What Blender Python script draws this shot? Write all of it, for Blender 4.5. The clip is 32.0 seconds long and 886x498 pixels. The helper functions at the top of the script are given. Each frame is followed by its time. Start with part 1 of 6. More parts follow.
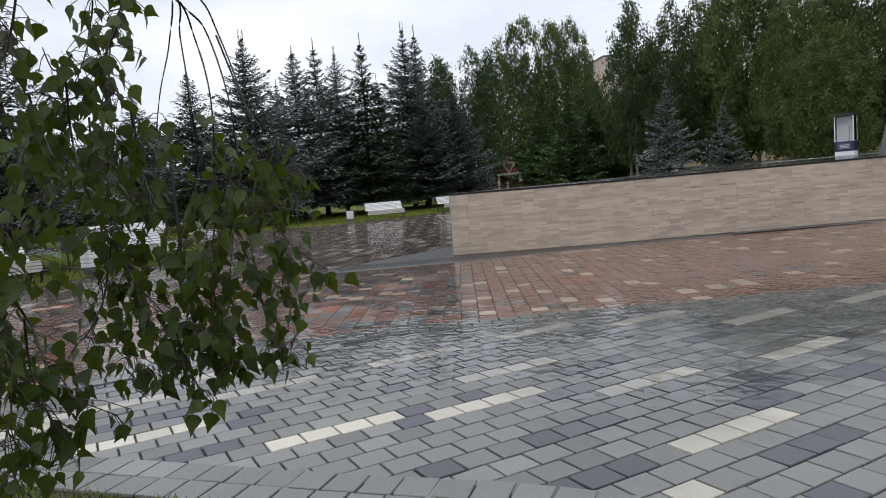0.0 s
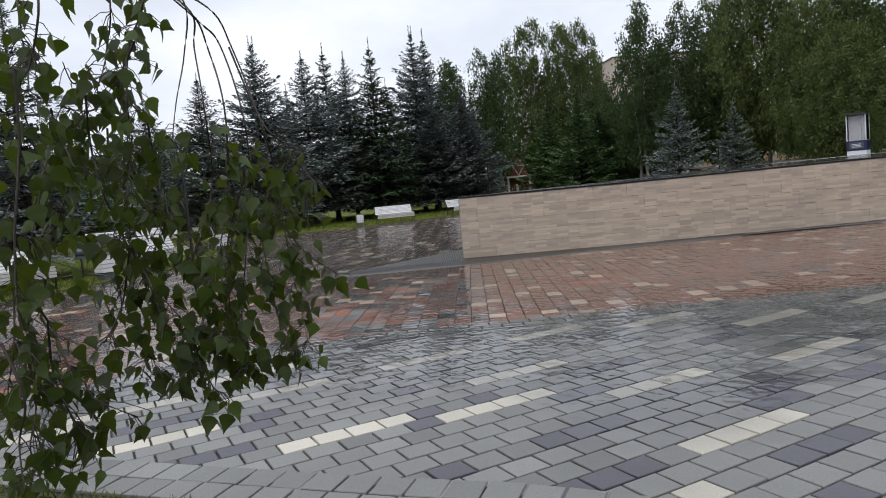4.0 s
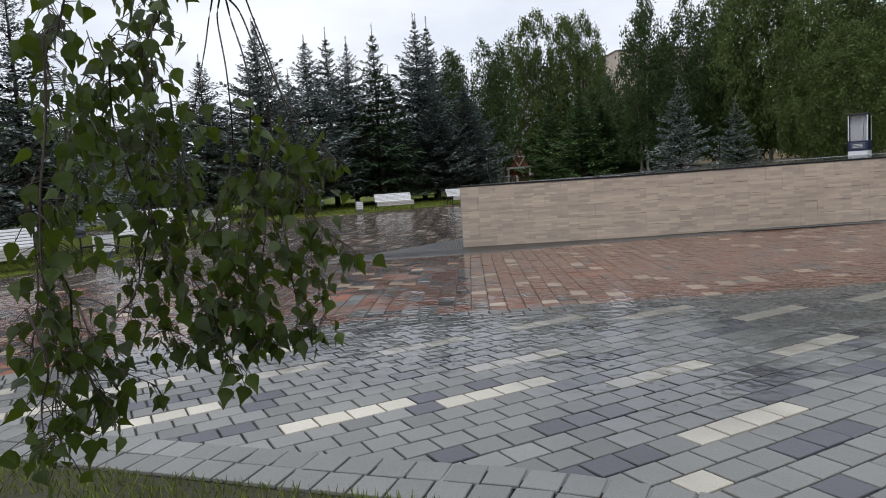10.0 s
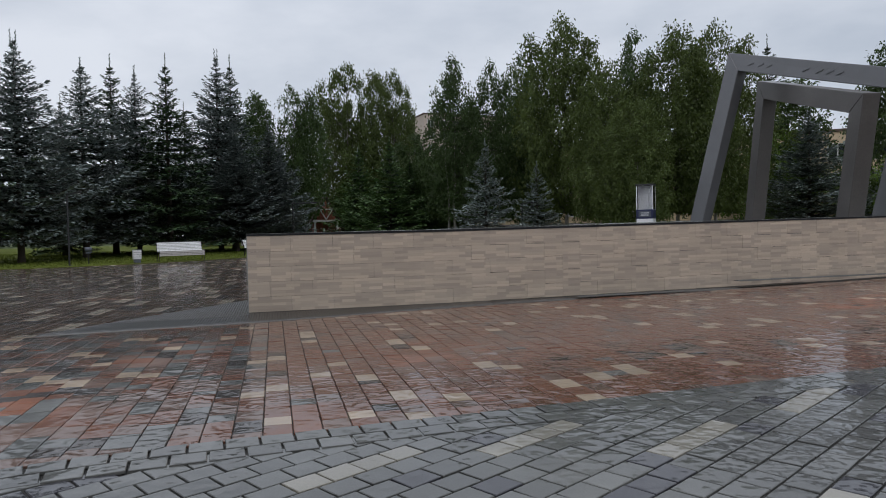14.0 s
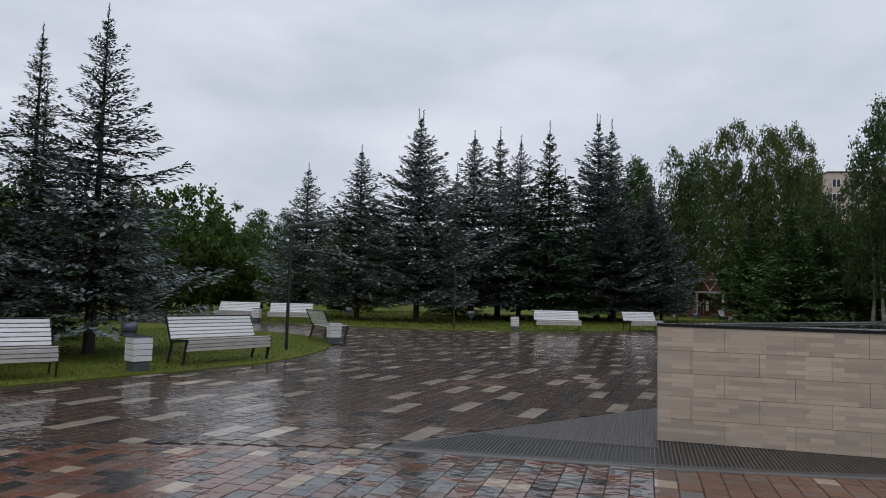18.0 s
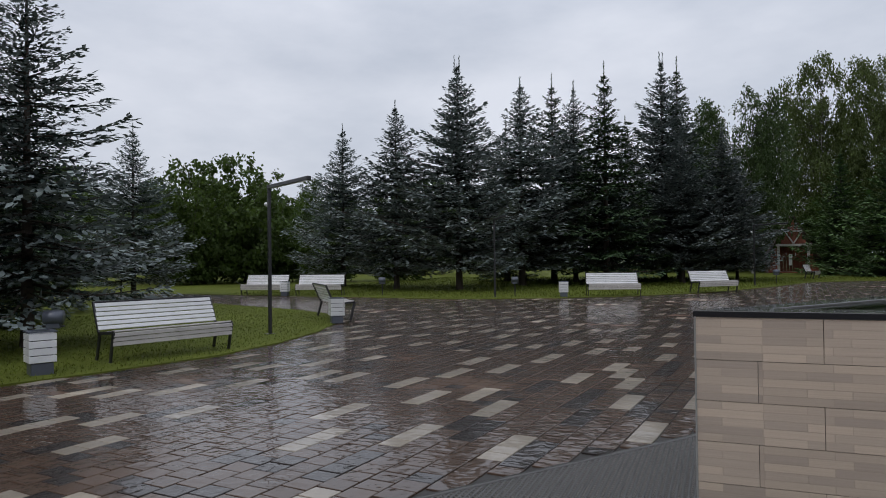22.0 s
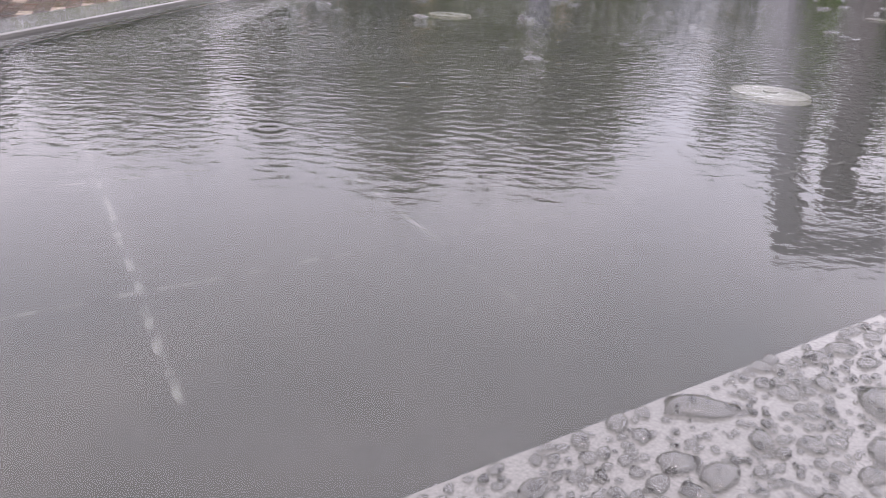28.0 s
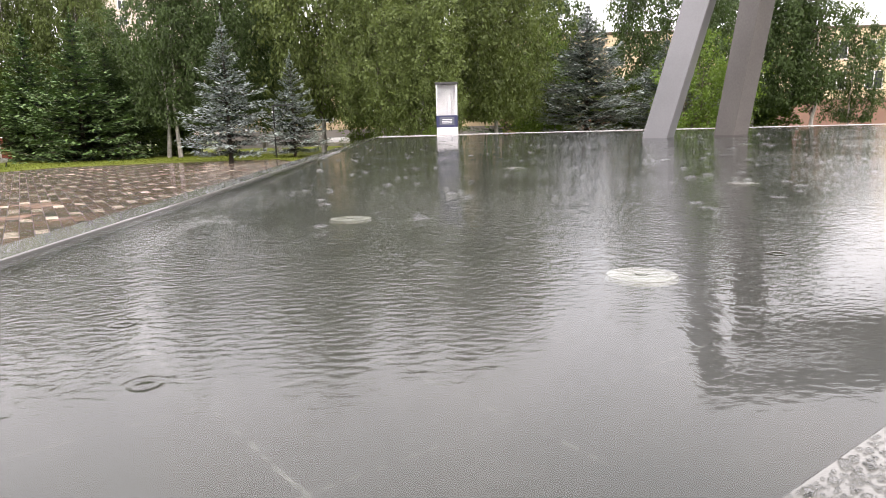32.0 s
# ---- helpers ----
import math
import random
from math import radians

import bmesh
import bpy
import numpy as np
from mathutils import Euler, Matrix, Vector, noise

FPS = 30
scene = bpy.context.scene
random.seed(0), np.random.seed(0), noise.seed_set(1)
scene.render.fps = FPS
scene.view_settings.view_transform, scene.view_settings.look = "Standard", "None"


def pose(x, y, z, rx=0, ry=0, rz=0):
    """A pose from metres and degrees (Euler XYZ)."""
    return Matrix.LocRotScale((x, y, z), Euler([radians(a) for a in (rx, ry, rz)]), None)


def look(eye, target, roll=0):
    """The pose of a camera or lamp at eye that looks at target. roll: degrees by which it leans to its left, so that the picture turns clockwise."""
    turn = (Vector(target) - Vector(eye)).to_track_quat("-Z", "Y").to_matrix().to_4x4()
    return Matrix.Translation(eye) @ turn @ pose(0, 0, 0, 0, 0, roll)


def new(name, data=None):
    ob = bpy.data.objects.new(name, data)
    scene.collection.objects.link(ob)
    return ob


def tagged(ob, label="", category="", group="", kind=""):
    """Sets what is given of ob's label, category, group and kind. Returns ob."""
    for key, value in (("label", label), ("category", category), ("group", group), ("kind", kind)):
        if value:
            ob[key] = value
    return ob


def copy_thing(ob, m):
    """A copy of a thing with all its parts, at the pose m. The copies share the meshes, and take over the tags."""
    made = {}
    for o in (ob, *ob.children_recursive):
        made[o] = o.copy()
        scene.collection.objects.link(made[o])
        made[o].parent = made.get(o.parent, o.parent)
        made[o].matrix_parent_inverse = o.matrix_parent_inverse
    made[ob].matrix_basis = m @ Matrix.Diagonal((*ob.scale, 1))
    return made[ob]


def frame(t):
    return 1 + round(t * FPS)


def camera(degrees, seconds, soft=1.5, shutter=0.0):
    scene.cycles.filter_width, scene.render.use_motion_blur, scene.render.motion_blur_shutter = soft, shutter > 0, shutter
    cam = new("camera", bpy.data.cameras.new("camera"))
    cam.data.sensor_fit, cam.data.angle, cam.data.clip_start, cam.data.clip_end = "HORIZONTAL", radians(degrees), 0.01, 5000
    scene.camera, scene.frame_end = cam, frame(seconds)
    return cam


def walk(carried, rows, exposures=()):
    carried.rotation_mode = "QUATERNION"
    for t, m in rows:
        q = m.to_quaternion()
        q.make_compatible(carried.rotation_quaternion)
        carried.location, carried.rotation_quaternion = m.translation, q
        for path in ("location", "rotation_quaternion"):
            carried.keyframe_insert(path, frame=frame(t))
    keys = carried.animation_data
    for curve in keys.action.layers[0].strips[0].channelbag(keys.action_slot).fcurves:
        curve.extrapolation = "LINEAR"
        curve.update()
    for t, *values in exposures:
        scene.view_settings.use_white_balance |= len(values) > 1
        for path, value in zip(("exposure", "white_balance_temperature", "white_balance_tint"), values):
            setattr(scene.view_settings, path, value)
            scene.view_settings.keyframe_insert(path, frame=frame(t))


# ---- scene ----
SOFT = 1.0
EXPOSURES = [(0.0, 0.18, 6450, 11), (10.5, 0.15, 6450, 11), (11.0, 0.30, 6450, 11), (11.7, 0.45, 6500, 12), (12.3, 0.4, 6450, 11), (13.0, -0.25, 6350, 10), (18.0, -0.32, 6350, 12), (19.5, -0.35, 6350, 12), (21.0, -0.5, 6350, 11), (22.0, -0.3, 6350, 12), (23.0, -0.42, 6350, 12), (24.5, -0.32, 6350, 11), (26.5, 0.5, 6400, 18), (27.0, 1.86, 6800, 27), (28.5, 1.75, 6850, 27), (29.0, 1.72, 7000, 22), (29.8, 1.94, 7350, 15), (32.0, 1.97, 7350, 18)]
cam = camera(66.01, 32.0, soft=SOFT)


def heading(eye, yaw, pitch, roll):
    """A camera pose from its eye, compass yaw, pitch and roll in degrees."""
    y, p = radians(yaw), radians(pitch)
    way = Vector((math.cos(y) * math.cos(p), math.sin(y) * math.cos(p), math.sin(p)))
    return look(eye, Vector(eye) + way * 5.0, roll)


# seconds, eye, yaw, pitch, roll
PATH = [
    (0.0, (0.194, -12.654, 1.238), 91.75, -4.97, -4.74),
    (0.5, (0.191, -12.651, 1.235), 91.75, -3.99, -5.31),
    (1.0, (0.196, -12.663, 1.236), 92.44, -2.99, -5.14),
    (1.5, (0.193, -12.668, 1.238), 92.63, -3.71, -5.21),
    (2.0, (0.193, -12.667, 1.237), 92.40, -4.94, -5.06),
    (2.5, (0.189, -12.671, 1.238), 91.30, -5.40, -5.19),
    (3.0, (0.195, -12.673, 1.236), 91.73, -5.52, -5.36),
    (3.5, (0.193, -12.687, 1.242), 92.24, -4.75, -5.59),
    (4.0, (0.200, -12.687, 1.243), 92.58, -4.64, -5.24),
    (4.5, (0.197, -12.693, 1.246), 93.77, -4.57, -4.31),
    (6.5, (0.179, -12.694, 1.238), 93.88, -4.16, -4.28),
    (7.0, (0.178, -12.698, 1.239), 91.18, -4.06, -5.35),
    (7.5, (0.172, -12.701, 1.235), 91.21, -4.18, -5.51),
    (8.0, (0.163, -12.705, 1.232), 92.91, -4.37, -4.85),
    (8.5, (0.171, -12.712, 1.240), 92.80, -3.78, -5.17),
    (9.0, (0.168, -12.720, 1.252), 92.70, -3.04, -5.60),
    (9.5, (0.163, -12.708, 1.235), 92.84, -3.75, -4.70),
    (10.0, (0.157, -12.696, 1.227), 92.45, -5.54, -3.69),
    (10.5, (0.151, -12.622, 1.211), 81.56, -8.66, -1.99),
    (11.0, (0.175, -12.519, 1.195), 69.94, -10.79, 1.10),
    (11.5, (0.272, -12.324, 1.214), 70.17, -6.67, -0.36),
    (12.0, (0.348, -12.027, 1.172), 69.42, -2.10, 2.81),
    (12.5, (0.432, -11.570, 1.181), 57.17, -1.85, 0.58),
    (13.0, (0.471, -11.159, 1.163), 65.38, -2.39, -0.03),
    (13.5, (0.389, -10.756, 1.151), 65.94, 0.19, 0.10),
    (14.0, (0.385, -10.322, 1.153), 76.10, -1.65, -1.30),
    (14.4, (0.357, -10.017, 1.170), 89.10, -1.26, -1.50),
    (14.5, (0.335, -9.947, 1.175), 93.31, -0.97, -0.25),
    (15.0, (0.215, -9.613, 1.210), 103.07, -0.52, 2.99),
    (15.5, (0.179, -9.143, 1.284), 108.37, 2.52, 1.66),
    (17.5, (-0.069, -7.613, 1.328), 109.64, 3.60, 1.52),
    (18.0, (-0.129, -7.158, 1.366), 106.52, 3.91, 1.47),
    (18.5, (-0.115, -6.765, 1.384), 112.37, 4.07, 1.27),
    (19.0, (-0.124, -6.339, 1.396), 110.33, 3.21, 2.36),
    (19.5, (-0.058, -5.959, 1.419), 106.57, 2.62, -0.13),
    (20.0, (0.052, -5.563, 1.443), 102.54, 3.45, -0.97),
    (20.5, (0.074, -5.153, 1.442), 96.04, 5.49, 1.23),
    (21.0, (0.127, -4.777, 1.434), 102.04, 7.29, 1.42),
    (21.5, (0.152, -4.379, 1.436), 111.34, 3.78, 0.29),
    (22.0, (0.146, -3.976, 1.446), 112.29, 0.85, -0.66),
    (22.5, (0.163, -3.587, 1.455), 114.61, 2.00, 0.31),
    (23.0, (0.240, -3.127, 1.469), 106.44, 5.16, 2.33),
    (23.5, (0.336, -2.538, 1.465), 92.04, 7.73, 2.27),
    (24.0, (0.484, -1.950, 1.468), 84.37, 4.03, 1.26),
    (24.5, (0.629, -1.488, 1.496), 72.58, 3.44, 1.61),
    (26.5, (1.433, -0.324, 1.503), 67.48, -8.52, -0.04),
    (27.0, (1.576, -0.158, 1.477), 63.57, -14.41, 1.21),
    (27.4, (1.651, -0.052, 1.453), 59.08, -17.94, 3.16),
    (27.5, (1.661, -0.038, 1.451), 57.77, -18.59, 3.28),
    (28.0, (1.736, -0.007, 1.431), 58.43, -24.67, 3.34),
    (28.5, (1.769, -0.018, 1.429), 61.25, -26.62, 1.44),
    (29.0, (1.778, -0.018, 1.436), 63.55, -29.47, -1.24),
    (29.2, (1.786, -0.011, 1.440), 64.05, -28.66, -1.33),
    (29.5, (1.779, -0.012, 1.457), 64.06, -26.51, -1.92),
    (29.7, (1.757, -0.012, 1.468), 63.23, -23.87, -0.56),
    (30.1, (1.768, 0.003, 1.468), 63.84, -19.62, -1.31),
    (30.5, (1.759, -0.029, 1.499), 62.07, -15.35, -0.86),
    (31.0, (1.746, -0.058, 1.520), 58.44, -11.92, -0.28),
    (31.5, (1.754, -0.060, 1.526), 56.21, -10.29, -0.41),
    (32.0, (1.804, -0.059, 1.528), 52.77, -10.17, -1.50),
]
walk(cam, [(t, heading(e, h, p, r)) for t, e, h, p, r in PATH], EXPOSURES)


# ---- world and light: an even overcast sky after rain ----
SUN_ELEVATION, SUN_AZIMUTH = 48.0, 250.0
world = bpy.data.worlds.new("overcast_sky")
scene.world = world
world.use_nodes = True
wt = world.node_tree
wt.nodes.clear()


def wnode(kind, **values):
    n = wt.nodes.new(kind)
    for k, v in values.items():
        n.inputs[k].default_value = v
    return n


sky = wt.nodes.new("ShaderNodeTexSky")
sky.sky_type = "NISHITA"
sky.sun_disc = False
sky.sun_elevation = radians(SUN_ELEVATION)
sky.sun_rotation = radians(90 - SUN_AZIMUTH)
sky.dust_density = 4.0
coords = wt.nodes.new("ShaderNodeTexCoord")
stretch = wt.nodes.new("ShaderNodeMapping")
stretch.inputs["Scale"].default_value = (1.0, 1.0, 2.6)
clouds = wnode("ShaderNodeTexNoise", Scale=1.9, Detail=6.0, Roughness=0.55)
cloud_ramp = wt.nodes.new("ShaderNodeValToRGB")
cloud_ramp.color_ramp.elements[0].position = 0.34
cloud_ramp.color_ramp.elements[0].color = (0.56, 0.61, 0.69, 1)
cloud_ramp.color_ramp.elements[1].position = 0.66
cloud_ramp.color_ramp.elements[1].color = (0.86, 0.89, 0.95, 1)
sky_scale = wt.nodes.new("ShaderNodeVectorMath")
sky_scale.operation = "SCALE"
sky_scale.inputs["Scale"].default_value = 0.10
veil = wt.nodes.new("ShaderNodeMix")
veil.data_type = "RGBA"
veil.inputs["Factor"].default_value = 0.88
back = wnode("ShaderNodeBackground", Strength=1.0)
wout = wt.nodes.new("ShaderNodeOutputWorld")
wl = wt.links.new
wl(coords.outputs["Generated"], stretch.inputs[0])
wl(stretch.outputs[0], clouds.inputs["Vector"])
wl(clouds.outputs["Fac"], cloud_ramp.inputs[0])
wl(sky.outputs[0], sky_scale.inputs[0])
wl(sky_scale.outputs[0], veil.inputs["A"])
wl(cloud_ramp.outputs[0], veil.inputs["B"])
# an overcast sky is brighter overhead than near the horizon
up = wt.nodes.new("ShaderNodeSeparateXYZ")
dome = wt.nodes.new("ShaderNodeMapRange")
dome.interpolation_type = "SMOOTHSTEP"
dome.inputs["From Min"].default_value, dome.inputs["From Max"].default_value = 0.22, 0.80
dome.inputs["To Min"].default_value, dome.inputs["To Max"].default_value = 1.14, 1.66
bright = wt.nodes.new("ShaderNodeVectorMath")
bright.operation = "SCALE"
wl(coords.outputs["Generated"], up.inputs[0])
wl(up.outputs["Z"], dome.inputs["Value"])
wl(veil.outputs["Result"], bright.inputs[0])
wl(dome.outputs[0], bright.inputs["Scale"])
wl(bright.outputs[0], back.inputs[0])
wl(back.outputs[0], wout.inputs[0])

sun_data = bpy.data.lights.new("sun", "SUN")
sun_data.energy = 0.35
sun_data.angle = radians(25)
sun_data.color = (1.0, 0.97, 0.93)
sun = new("sun", sun_data)
a, b = radians(SUN_AZIMUTH), radians(SUN_ELEVATION)
sun.matrix_world = look((20 * math.cos(a) * math.cos(b), 20 * math.sin(a) * math.cos(b), 20 * math.sin(b) + 10), (0, 0, 10))

# ---- materials ----


def material(name, colour, rough=0.6, metal=0.0, vary=0.15, grain=0.0, grain_scale=60.0, stain=0.0, stain_scale=1.5,
             island=0.0, spec=0.5, coat=0.0, coat_rough=0.05, bump=0.0, bump_scale=120.0):
    """A procedural surface: base colour with fine grain, broad stains, change from piece to piece, relief and a wet coat."""
    m = bpy.data.materials.new(name)
    m.use_nodes = True
    t = m.node_tree
    p = t.nodes["Principled BSDF"]
    p.inputs["Roughness"].default_value = rough
    p.inputs["Metallic"].default_value = metal
    p.inputs["Specular IOR Level"].default_value = spec
    p.inputs["Coat Weight"].default_value = coat
    p.inputs["Coat Roughness"].default_value = coat_rough
    p.inputs["Coat IOR"].default_value = 1.34
    geo = t.nodes.new("ShaderNodeNewGeometry")
    value = None

    def times(socket, low, high):
        nonlocal value
        r = t.nodes.new("ShaderNodeMapRange")
        r.inputs["To Min"].default_value, r.inputs["To Max"].default_value = low, high
        t.links.new(socket, r.inputs["Value"])
        if value is None:
            value = r.outputs[0]
        else:
            x = t.nodes.new("ShaderNodeMath")
            x.operation = "MULTIPLY"
            t.links.new(value, x.inputs[0])
            t.links.new(r.outputs[0], x.inputs[1])
            value = x.outputs[0]

    def noise_at(scale, detail=4.0):
        n = t.nodes.new("ShaderNodeTexNoise")
        n.inputs["Scale"].default_value, n.inputs["Detail"].default_value = scale, detail
        t.links.new(geo.outputs["Position"], n.inputs["Vector"])
        return n.outputs["Fac"]

    if grain:
        times(noise_at(grain_scale), 1 - grain, 1 + grain)
    if stain:
        times(noise_at(stain_scale, 5.0), 1 - 1.6 * stain, 1 + 1.6 * stain)
    if island:
        times(geo.outputs["Random Per Island"], 1 - island, 1 + island)
    if vary:
        info = t.nodes.new("ShaderNodeObjectInfo")
        times(info.outputs["Random"], 1 - vary, 1 + vary)
    if value is None:
        p.inputs["Base Color"].default_value = (*colour, 1)
    else:
        s = t.nodes.new("ShaderNodeVectorMath")
        s.operation = "SCALE"
        s.inputs[0].default_value = colour
        t.links.new(value, s.inputs["Scale"])
        t.links.new(s.outputs[0], p.inputs["Base Color"])
    if bump:
        b = t.nodes.new("ShaderNodeBump")
        b.inputs["Strength"].default_value = bump
        b.inputs["Distance"].default_value = 0.01
        t.links.new(noise_at(bump_scale, 3.0), b.inputs["Height"])
        t.links.new(b.outputs[0], p.inputs["Normal"])
    return m


def wet_paver(name, colour, island=0.12):
    """Concrete paver after rain: matt grain under a water film that is deep in the puddles and thin between them."""
    m = material(name, colour, rough=0.55, vary=0.10, grain=0.26, grain_scale=110.0, stain=0.14, stain_scale=0.9, island=island, spec=0.12)
    t = m.node_tree
    p = t.nodes["Principled BSDF"]
    geo = t.nodes.new("ShaderNodeNewGeometry")
    n = t.nodes.new("ShaderNodeTexNoise")
    n.inputs["Scale"].default_value, n.inputs["Detail"].default_value, n.inputs["Roughness"].default_value = 0.42, 4.0, 0.55
    t.links.new(geo.outputs["Position"], n.inputs["Vector"])
    # water gathers in the low middle of the square, beyond the dry rise by the lawn
    sep = t.nodes.new("ShaderNodeSeparateXYZ")
    t.links.new(geo.outputs["Position"], sep.inputs[0])
    low = t.nodes.new("ShaderNodeMapRange")
    low.inputs["From Min"].default_value, low.inputs["From Max"].default_value = -9.4, -7.2
    low.inputs["To Min"].default_value, low.inputs["To Max"].default_value = -0.16, 0.13
    fall = t.nodes.new("ShaderNodeMath")
    fall.operation = "MULTIPLY_ADD"
    fall.inputs[1].default_value = 0.20
    t.links.new(sep.outputs["X"], fall.inputs[0])
    t.links.new(sep.outputs["Y"], fall.inputs[2])
    t.links.new(fall.outputs[0], low.inputs["Value"])
    add = t.nodes.new("ShaderNodeMath")
    t.links.new(n.outputs["Fac"], add.inputs[0])
    t.links.new(low.outputs[0], add.inputs[1])
    film = t.nodes.new("ShaderNodeMapRange")
    film.interpolation_type = "SMOOTHSTEP"
    film.inputs["From Min"].default_value, film.inputs["From Max"].default_value = 0.36, 0.60
    t.links.new(add.outputs[0], film.inputs["Value"])
    wet = t.nodes.new("ShaderNodeMapRange")
    wet.inputs["To Min"].default_value, wet.inputs["To Max"].default_value = 0.24, 0.95
    t.links.new(film.outputs[0], wet.inputs["Value"])
    t.links.new(wet.outputs[0], p.inputs["Coat Weight"])
    p.inputs["Coat IOR"].default_value = 1.43
    sheen = t.nodes.new("ShaderNodeMapRange")
    sheen.inputs["To Min"].default_value, sheen.inputs["To Max"].default_value = 0.25, 0.015
    t.links.new(film.outputs[0], sheen.inputs["Value"])
    t.links.new(sheen.outputs[0], p.inputs["Coat Roughness"])
    # soaked concrete is darker than dry
    soak = t.nodes.new("ShaderNodeMapRange")
    soak.inputs["To Min"].default_value, soak.inputs["To Max"].default_value = 0.83, 0.37
    t.links.new(film.outputs[0], soak.inputs["Value"])
    base = p.inputs["Base Color"].links[0].from_socket
    s = t.nodes.new("ShaderNodeVectorMath")
    s.operation = "SCALE"
    t.links.new(base, s.inputs[0])
    t.links.new(soak.outputs[0], s.inputs["Scale"])
    t.links.new(s.outputs[0], p.inputs["Base Color"])
    b = t.nodes.new("ShaderNodeBump")
    b.inputs["Strength"].default_value, b.inputs["Distance"].default_value = 0.25, 0.004
    f = t.nodes.new("ShaderNodeTexNoise")
    f.inputs["Scale"].default_value = 220.0
    t.links.new(geo.outputs["Position"], f.inputs["Vector"])
    t.links.new(f.outputs["Fac"], b.inputs["Height"])
    t.links.new(b.outputs[0], p.inputs["Normal"])
    ripple = t.nodes.new("ShaderNodeBump")
    ripple.inputs["Strength"].default_value, ripple.inputs["Distance"].default_value = 1.0, 0.0050
    r = t.nodes.new("ShaderNodeTexNoise")
    r.inputs["Scale"].default_value, r.inputs["Detail"].default_value = 12.0, 1.0
    t.links.new(geo.outputs["Position"], r.inputs["Vector"])
    t.links.new(r.outputs["Fac"], ripple.inputs["Height"])
    t.links.new(ripple.outputs[0], p.inputs["Coat Normal"])
    return m


GREY = wet_paver("grey_paver", (0.212, 0.212, 0.197), 0.24)
DARK = wet_paver("charcoal_paver", (0.110, 0.108, 0.122))
CREAM = wet_paver("cream_paver", (0.56, 0.52, 0.43))
RED = wet_paver("red_paver", (0.30, 0.118, 0.064), 0.22)
ROSE = wet_paver("faded_red_paver", (0.285, 0.172, 0.128), 0.22)
SAND = wet_paver("sand_paver", (0.78, 0.60, 0.42))
BROWN = wet_paver("brown_paver", (0.185, 0.114, 0.074), 0.18)
UMBER = wet_paver("dark_brown_paver", (0.075, 0.058, 0.050))
BEIGE = wet_paver("beige_paver", (0.74, 0.64, 0.50), 0.12)
JOINT = material("joint_sand", (0.034, 0.031, 0.027), rough=0.7, grain=0.3, grain_scale=150, stain=0.2, vary=0)
SOIL = material("soil", (0.034, 0.033, 0.015), rough=0.9, grain=0.4, grain_scale=40, stain=0.3, vary=0, bump=0.8, bump_scale=60)
TURF = material("turf", (0.098, 0.117, 0.020), spec=0.08, rough=0.85, grain=0.35, grain_scale=26, stain=0.28, stain_scale=0.35, vary=0, bump=1.0, bump_scale=45)
BLADE = material("grass_blade", (0.107, 0.132, 0.024), spec=0.08, rough=0.6, vary=0, island=0.4, stain=0.2, stain_scale=0.5)
EARTH = material("far_ground", (0.075, 0.100, 0.030), rough=0.9, grain=0.3, grain_scale=2.0, stain=0.3, stain_scale=0.08, vary=0)
KERB = material("kerb_concrete", (0.25, 0.25, 0.235), rough=0.6, grain=0.15, grain_scale=120, stain=0.15, vary=0.08, coat=0.4, coat_rough=0.2)
WET_STRIP = material("wet_concrete_strip", (0.085, 0.082, 0.076), rough=0.5, grain=0.2, grain_scale=90, stain=0.2, vary=0, coat=0.6, coat_rough=0.12)
GRANITE = material("black_granite", (0.010, 0.010, 0.012), rough=0.35, grain=0.4, grain_scale=300, vary=0, spec=0.3)
COPING = material("grey_granite_coping", (0.088, 0.088, 0.081), rough=0.5, grain=0.5, grain_scale=420, stain=0.15, stain_scale=3, vary=0, spec=0.2, coat=1.0, coat_rough=0.03, bump=0.15, bump_scale=260)
# far coping: the sky's sheen on wet granite, put into a paler base colour
SHEEN_COPING = material("sky_sheen_coping", (0.42, 0.41, 0.40), rough=0.6, grain=0.3, grain_scale=200, stain=0.15, stain_scale=2, vary=0)
FLOOR_SLAB = material("pool_floor_slab", (0.031, 0.031, 0.028), rough=0.5, grain=0.07, grain_scale=30, stain=0.16, stain_scale=1.6, vary=0.04, island=0.04)
GROUT = material("white_grout", (0.125, 0.125, 0.118), rough=0.7, grain=0.30, grain_scale=14, stain=0.30, stain_scale=6, vary=0)
gt_ = GROUT.node_tree
gp_ = gt_.nodes["Principled BSDF"]
gn_, gr_, gx_ = gt_.nodes.new("ShaderNodeTexNoise"), gt_.nodes.new("ShaderNodeMapRange"), gt_.nodes.new("ShaderNodeMix")
gn_.inputs["Scale"].default_value, gn_.inputs["Detail"].default_value = 34.0, 6.0  # patchy: half of the grout is silted over
gr_.inputs["From Min"].default_value, gr_.inputs["From Max"].default_value = 0.42, 0.64
gx_.data_type = "RGBA"
gx_.inputs["A"].default_value = (0.048, 0.048, 0.045, 1)
gg_ = gt_.nodes.new("ShaderNodeNewGeometry")
gt_.links.new(gg_.outputs["Position"], gn_.inputs["Vector"])
gt_.links.new(gn_.outputs["Fac"], gr_.inputs["Value"])
gt_.links.new(gr_.outputs[0], gx_.inputs["Factor"])
gt_.links.new(gp_.inputs["Base Color"].links[0].from_socket, gx_.inputs["B"])
gt_.links.new(gx_.outputs["Result"], gp_.inputs["Base Color"])
INLET = material("pale_inlet_cover", (0.28, 0.28, 0.26), rough=0.5, grain=0.2, stain=0.2, stain_scale=8, vary=0.1)
